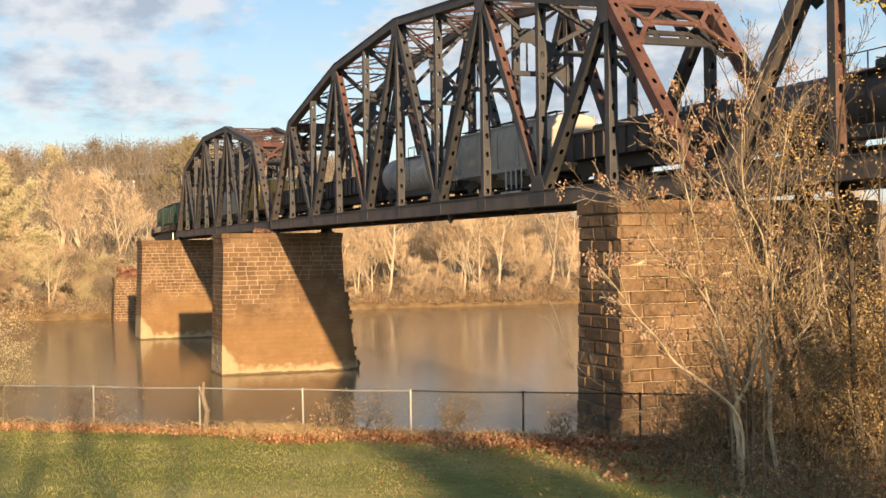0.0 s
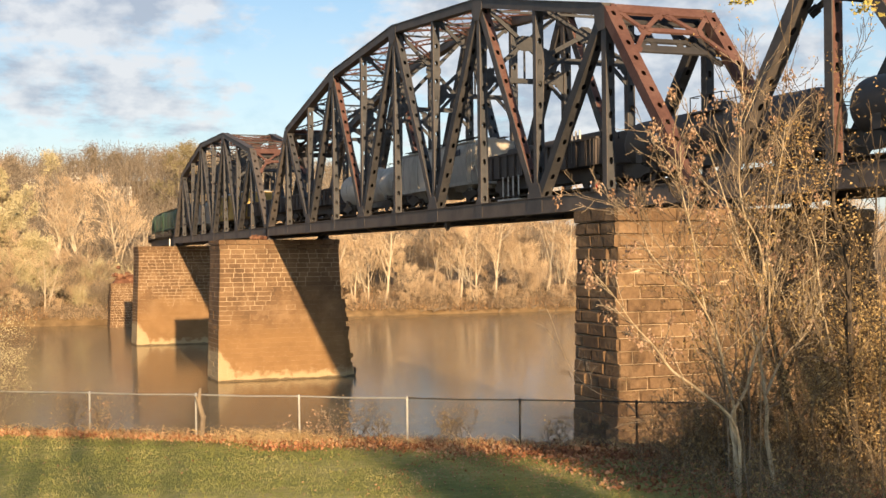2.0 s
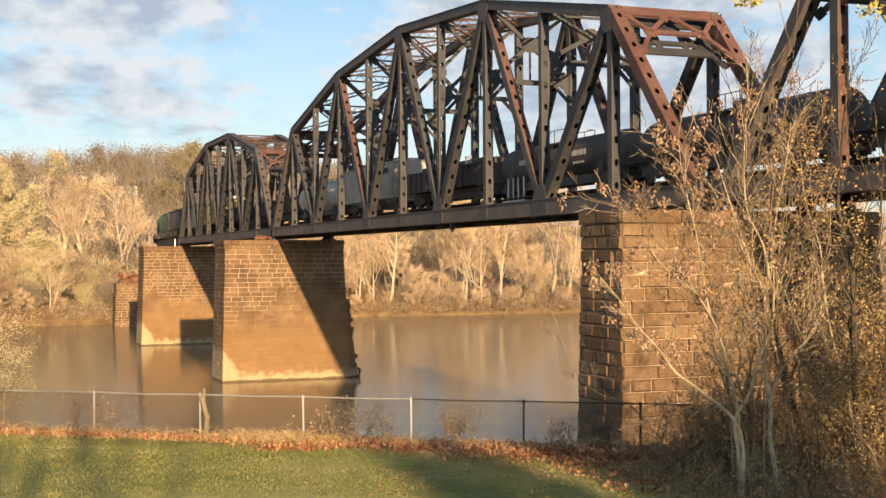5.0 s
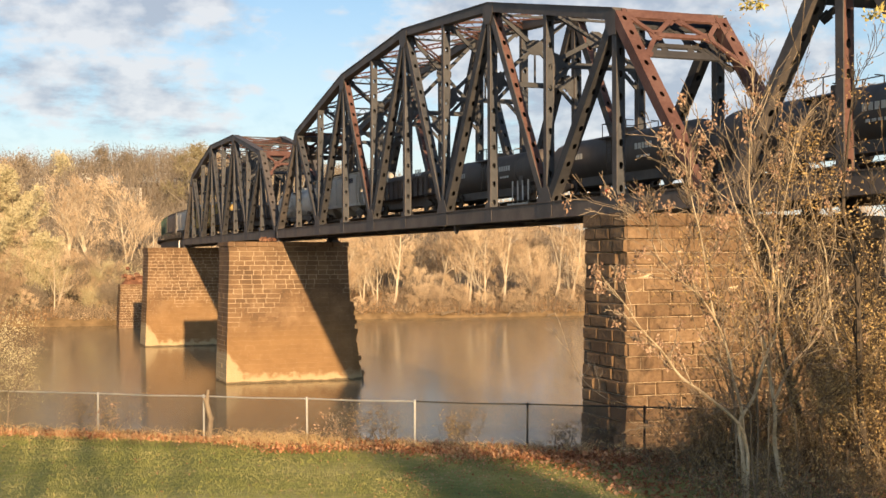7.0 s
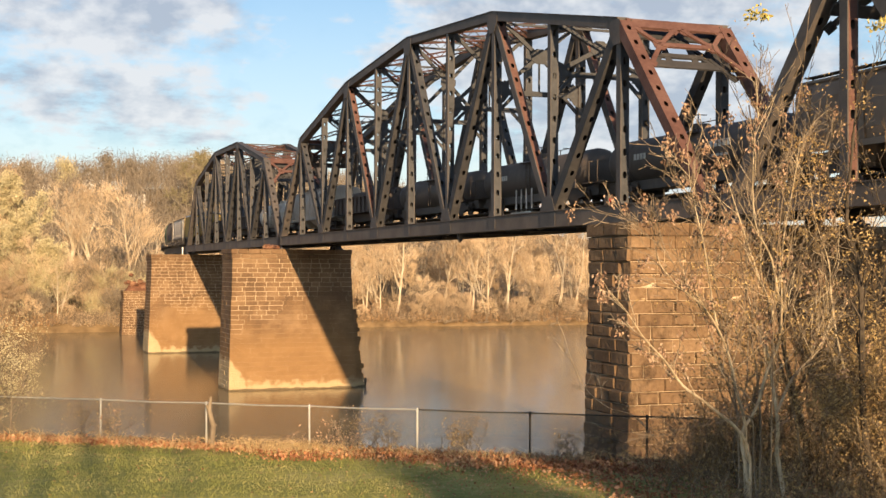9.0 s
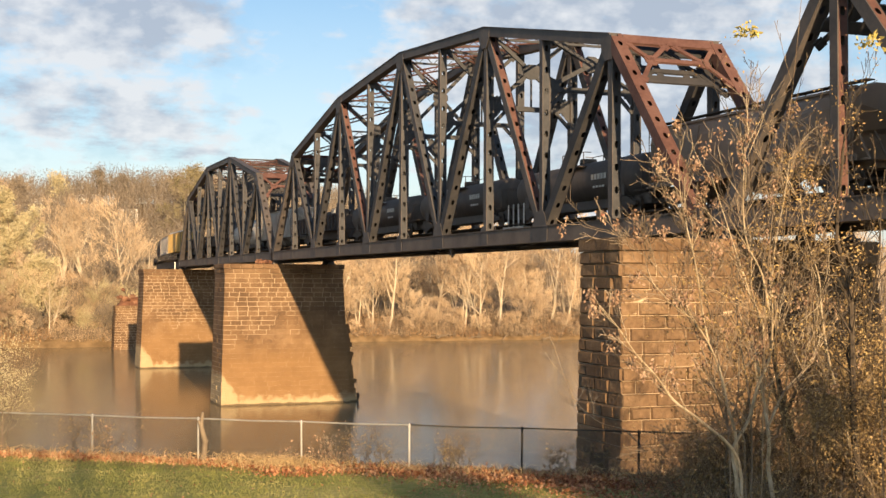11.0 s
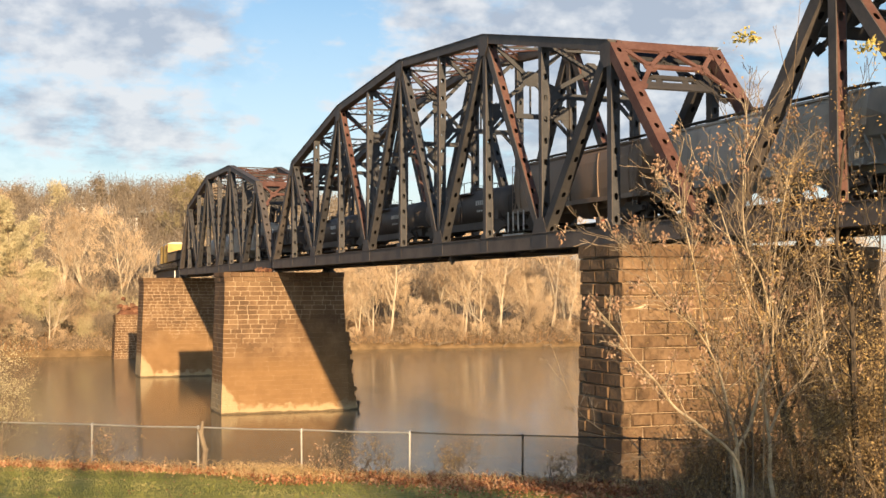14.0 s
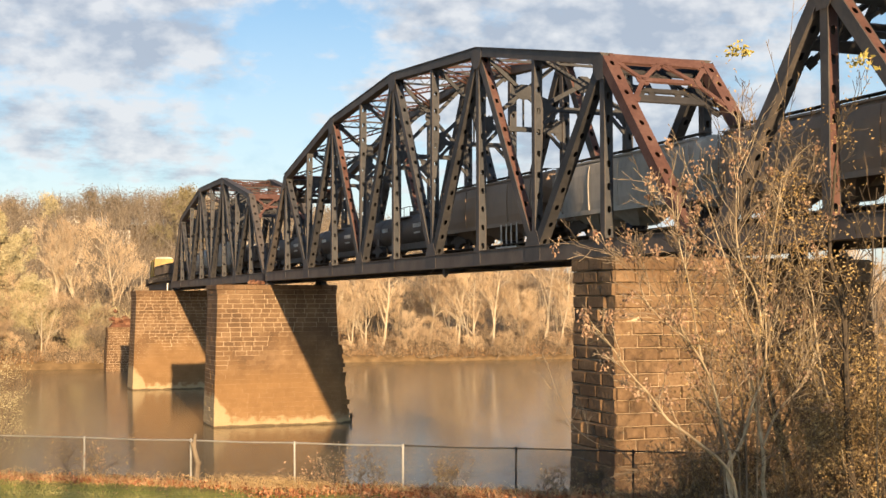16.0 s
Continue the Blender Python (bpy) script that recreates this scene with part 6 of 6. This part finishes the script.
def pier_debris():
    """Loose bits on and beside the river piers."""
    rnd = random.Random(33)
    t = thing("brick_rubble", "small heap of pale red brick rubble on the pier top", "rubble", (-0.9, 128.6, 14.02))
    for k in range(16):
        g = Geo()
        a, b, c = rnd.uniform(0.1, 0.26), rnd.uniform(0.1, 0.2), rnd.uniform(0.06, 0.16)
        g.box((-a, -b, -c), (a, b, c))
        ob = part("brick_lump", g, BRICK, t)
        ob.matrix_basis = pose(rnd.uniform(-0.8, 0.7), rnd.uniform(-1.4, 1.2), 0.12 + abs(rnd.gauss(0, 0.14)), rnd.uniform(-30, 30), rnd.uniform(-30, 30), rnd.uniform(0, 90))
    g = Geo()
    g.tube((0, 0, -0.6), (0.15, 0, 0.9), 0.16, 0.1, 7)
    g.tube((0.05, 0, 0.3), (0.55, 0.1, 0.75), 0.09, 0.03, 6)
    g.tube((0.1, 0, 0.6), (-0.35, 0.05, 1.3), 0.07, 0.02, 6)
    ob = part("driftwood_log", g, DARK_BARK)
    ob.location = (8.45, 127.2, 0.0)
    tagged(ob, "dark driftwood snag caught at the foot of the river pier", "log", "driftwood logs")
    p = thing("marker_post", "pale post on the pier where the far truss ends", "post", (-0.75, 187.4, 14.0))
    g = Geo()
    g.bar((0, 0, 0), (0, 0, 1.0), 0.13, 0.13, (1, 0, 0))
    part("shaft", g, GALV, p)
    g = Geo()
    g.box((-0.09, -0.09, 1.0), (0.09, 0.09, 1.07))
    part("cap", g, GALV, p)


pier_debris()


# ---- masonry piers ----
def pier(name, label, yc, z0, z1, top, base, course=0.47, blk=1.05, parts=460, rough_face=0.04, cap=True, smooth_to=None, nose=0, joint=0.025, stone=STONE, rest_stone=STONE_STUFF):
    """A battered ashlar pier. top and base: (x0, x1, half thickness) at z1 and z0."""
    xc = (top[0] + top[1]) / 2
    t = thing(name, label, "bridge pier", (xc, yc, z0))
    rnd = random.Random(int(yc * 10))

    def sec(z):
        k = (z - z0) / (z1 - z0)
        return [base[i] + (top[i] - base[i]) * k for i in range(3)]
    g = Geo()
    ins = 0.018
    rings = []
    for z in (z0 - 2.5, z1 - 0.05):
        a, b, h = sec(z)
        rings += [(a + ins - xc, -h + ins, z - z0), (b - ins - xc, -h + ins, z - z0), (b - ins - xc, h - ins, z - z0), (a + ins - xc, h - ins, z - z0)]
    g.add(rings, [(0, 1, 5, 4), (1, 2, 6, 5), (2, 3, 7, 6), (3, 0, 4, 7), (4, 5, 6, 7), (3, 2, 1, 0)])
    part("core", g, MORTAR, t)
    rest = Geo()
    count = 0
    n = int(round((z1 - z0) / course))
    ch = (z1 - z0) / n
    for r in range(n - 1, -1, -1):
        za, zb = z0 + r * ch, z0 + (r + 1) * ch
        a, b, h = sec((za + zb) / 2)
        grow = 0.14 if cap and r == n - 1 else 0.07 if cap and r == n - 2 else 0.0
        a, b, h = a - grow, b + grow, h + grow
        # front (toward -y), left end, then the others
        for side in range(4):
            lo, hi = (a, b) if side in (0, 2) else (-h, h)
            x = lo - (rnd.uniform(0.2, 0.8) * blk if r % 2 else 0)
            while x < hi - 0.02:
                l = blk * rnd.uniform(0.75, 1.35)
                x2 = x + l
                if hi - x2 < 0.3:
                    x2 = hi
                p, q = max(x, lo), min(x2, hi)
                x = x2
                if q - p < 0.06:
                    continue
                j = joint
                pr = rnd.uniform(0, rough_face)
                worn = False
                edge = 0.62 + 0.5 * noise.noise((p * 0.35, za * 0.3, yc)) + 0.4 * (p - lo) / (hi - lo) if smooth_to else 0
                if smooth_to and za < smooth_to * edge and side == 0:
                    pr *= 0.3
                    j = 0.004
                    worn = True
                dep = 0.32
                pj, qj = p + (0 if p == lo else j), q - (0 if q == hi else j)
                z_a, z_b = za + j * 0.7 - z0, zb - j * 0.7 - z0
                bev = 0.02 + 0.5 * rough_face * rnd.random()
                # outer face pulled in at its edges
                ring0 = [(pj, z_a), (qj, z_a), (qj, z_b), (pj, z_b)]
                m = [(pj + bev, z_a + bev), (qj - bev, z_a + bev), (qj - bev, z_b - bev), (pj + bev, z_b - bev)]
                vs = []
                for ring, d in ((ring0, -dep), (ring0, -0.004), (m, pr)):
                    for u, z in ring:
                        dd = d + (rnd.uniform(-0.2, 0.2) * rough_face if ring is m else 0)
                        if side == 0:
                            vs.append((u - xc, -h - dd, z))
                        elif side == 2:
                            vs.append((u - xc, h + dd, z))
                        elif side == 1:
                            vs.append((a - dd - xc, u, z))
                        else:
                            vs.append((b + dd - xc, u, z))
                fs = [(0, 1, 5, 4), (1, 2, 6, 5), (2, 3, 7, 6), (3, 0, 4, 7), (4, 5, 9, 8), (5, 6, 10, 9), (6, 7, 11, 10), (7, 4, 8, 11), (8, 9, 10, 11)]
                if side in (0, 1) and count < parts:
                    gg = Geo()
                    gg.add(vs, fs)
                    part("stone_block", gg, RIVER_STONE if smooth_to else stone, t)
                    count += 1
                else:
                    rest.add(vs, fs)
    tagged(part("masonry", rest, RIVER_STUFF if smooth_to else rest_stone, t), kind="stuff")
    g = Geo()
    a, b, h = sec(z1)
    g.box((a - 0.1 - xc, -h - 0.1, z1 - z0 - 0.03), (b + 0.1 - xc, h + 0.1, z1 - z0 + 0.02))
    part("cap", g, rest_stone, t)
    if nose:
        g = Geo()
        for r in range(int(nose / ch)):
            za = r * ch
            b0 = sec(z0 + za)[1]
            out = 0.5 + 0.5 * (1 - za / nose) + rnd.uniform(-0.14, 0.16)
            y = -1.9
            while y < 1.9:
                y2 = min(1.9, y + blk * rnd.uniform(0.7, 1.3))
                d = out + rnd.uniform(-0.10, 0.10)
                g.box((b0 - 0.3 - xc, y + 0.01, za + 0.01), (b0 + d - xc, y2 - 0.01, za + ch - 0.01))
                y = y2
        tagged(part("cutwater", g, RIVER_STUFF, t, "ragged stepped upstream nose"), kind="stuff")
    return t


pier("bridge_pier", "tall tan sandstone block pier standing in the river", 128.95, 0, 14.0, (-5.4, 6.6, 2.6), (-5.76, 7.4, 2.75), smooth_to=9.5, nose=8.3)
pier("bridge_pier", "tan sandstone block pier farther out in the river", 187.65, 0, 14.0, (-5.4, 6.6, 2.6), (-5.88, 7.35, 2.8), smooth_to=9.0, parts=420, nose=8.3)
pier("bridge_pier", "rough-faced sandstone block pier on the near bank behind bushes", 47.15, 0, 14.0, (-5.35, 6.95, 1.7), (-5.6, 8.0, 2.15), course=0.52, blk=1.2, rough_face=0.13, joint=0.014, stone=NEAR_STONE, rest_stone=NEAR_STUFF)
pier("bridge_pier", "low stone pier at the far shore", 240.0, 0, 7.9, (-3.2, 6.5, 1.6), (-3.6, 6.8, 1.9), parts=60)

pier("abutment", "sandstone block abutment at the near end of the bridge", -14.2, 5.5, 14.0, (-2.5, 8.2, 1.6), (-2.8, 8.5, 1.9), course=0.6, blk=1.6, parts=0)

motions()
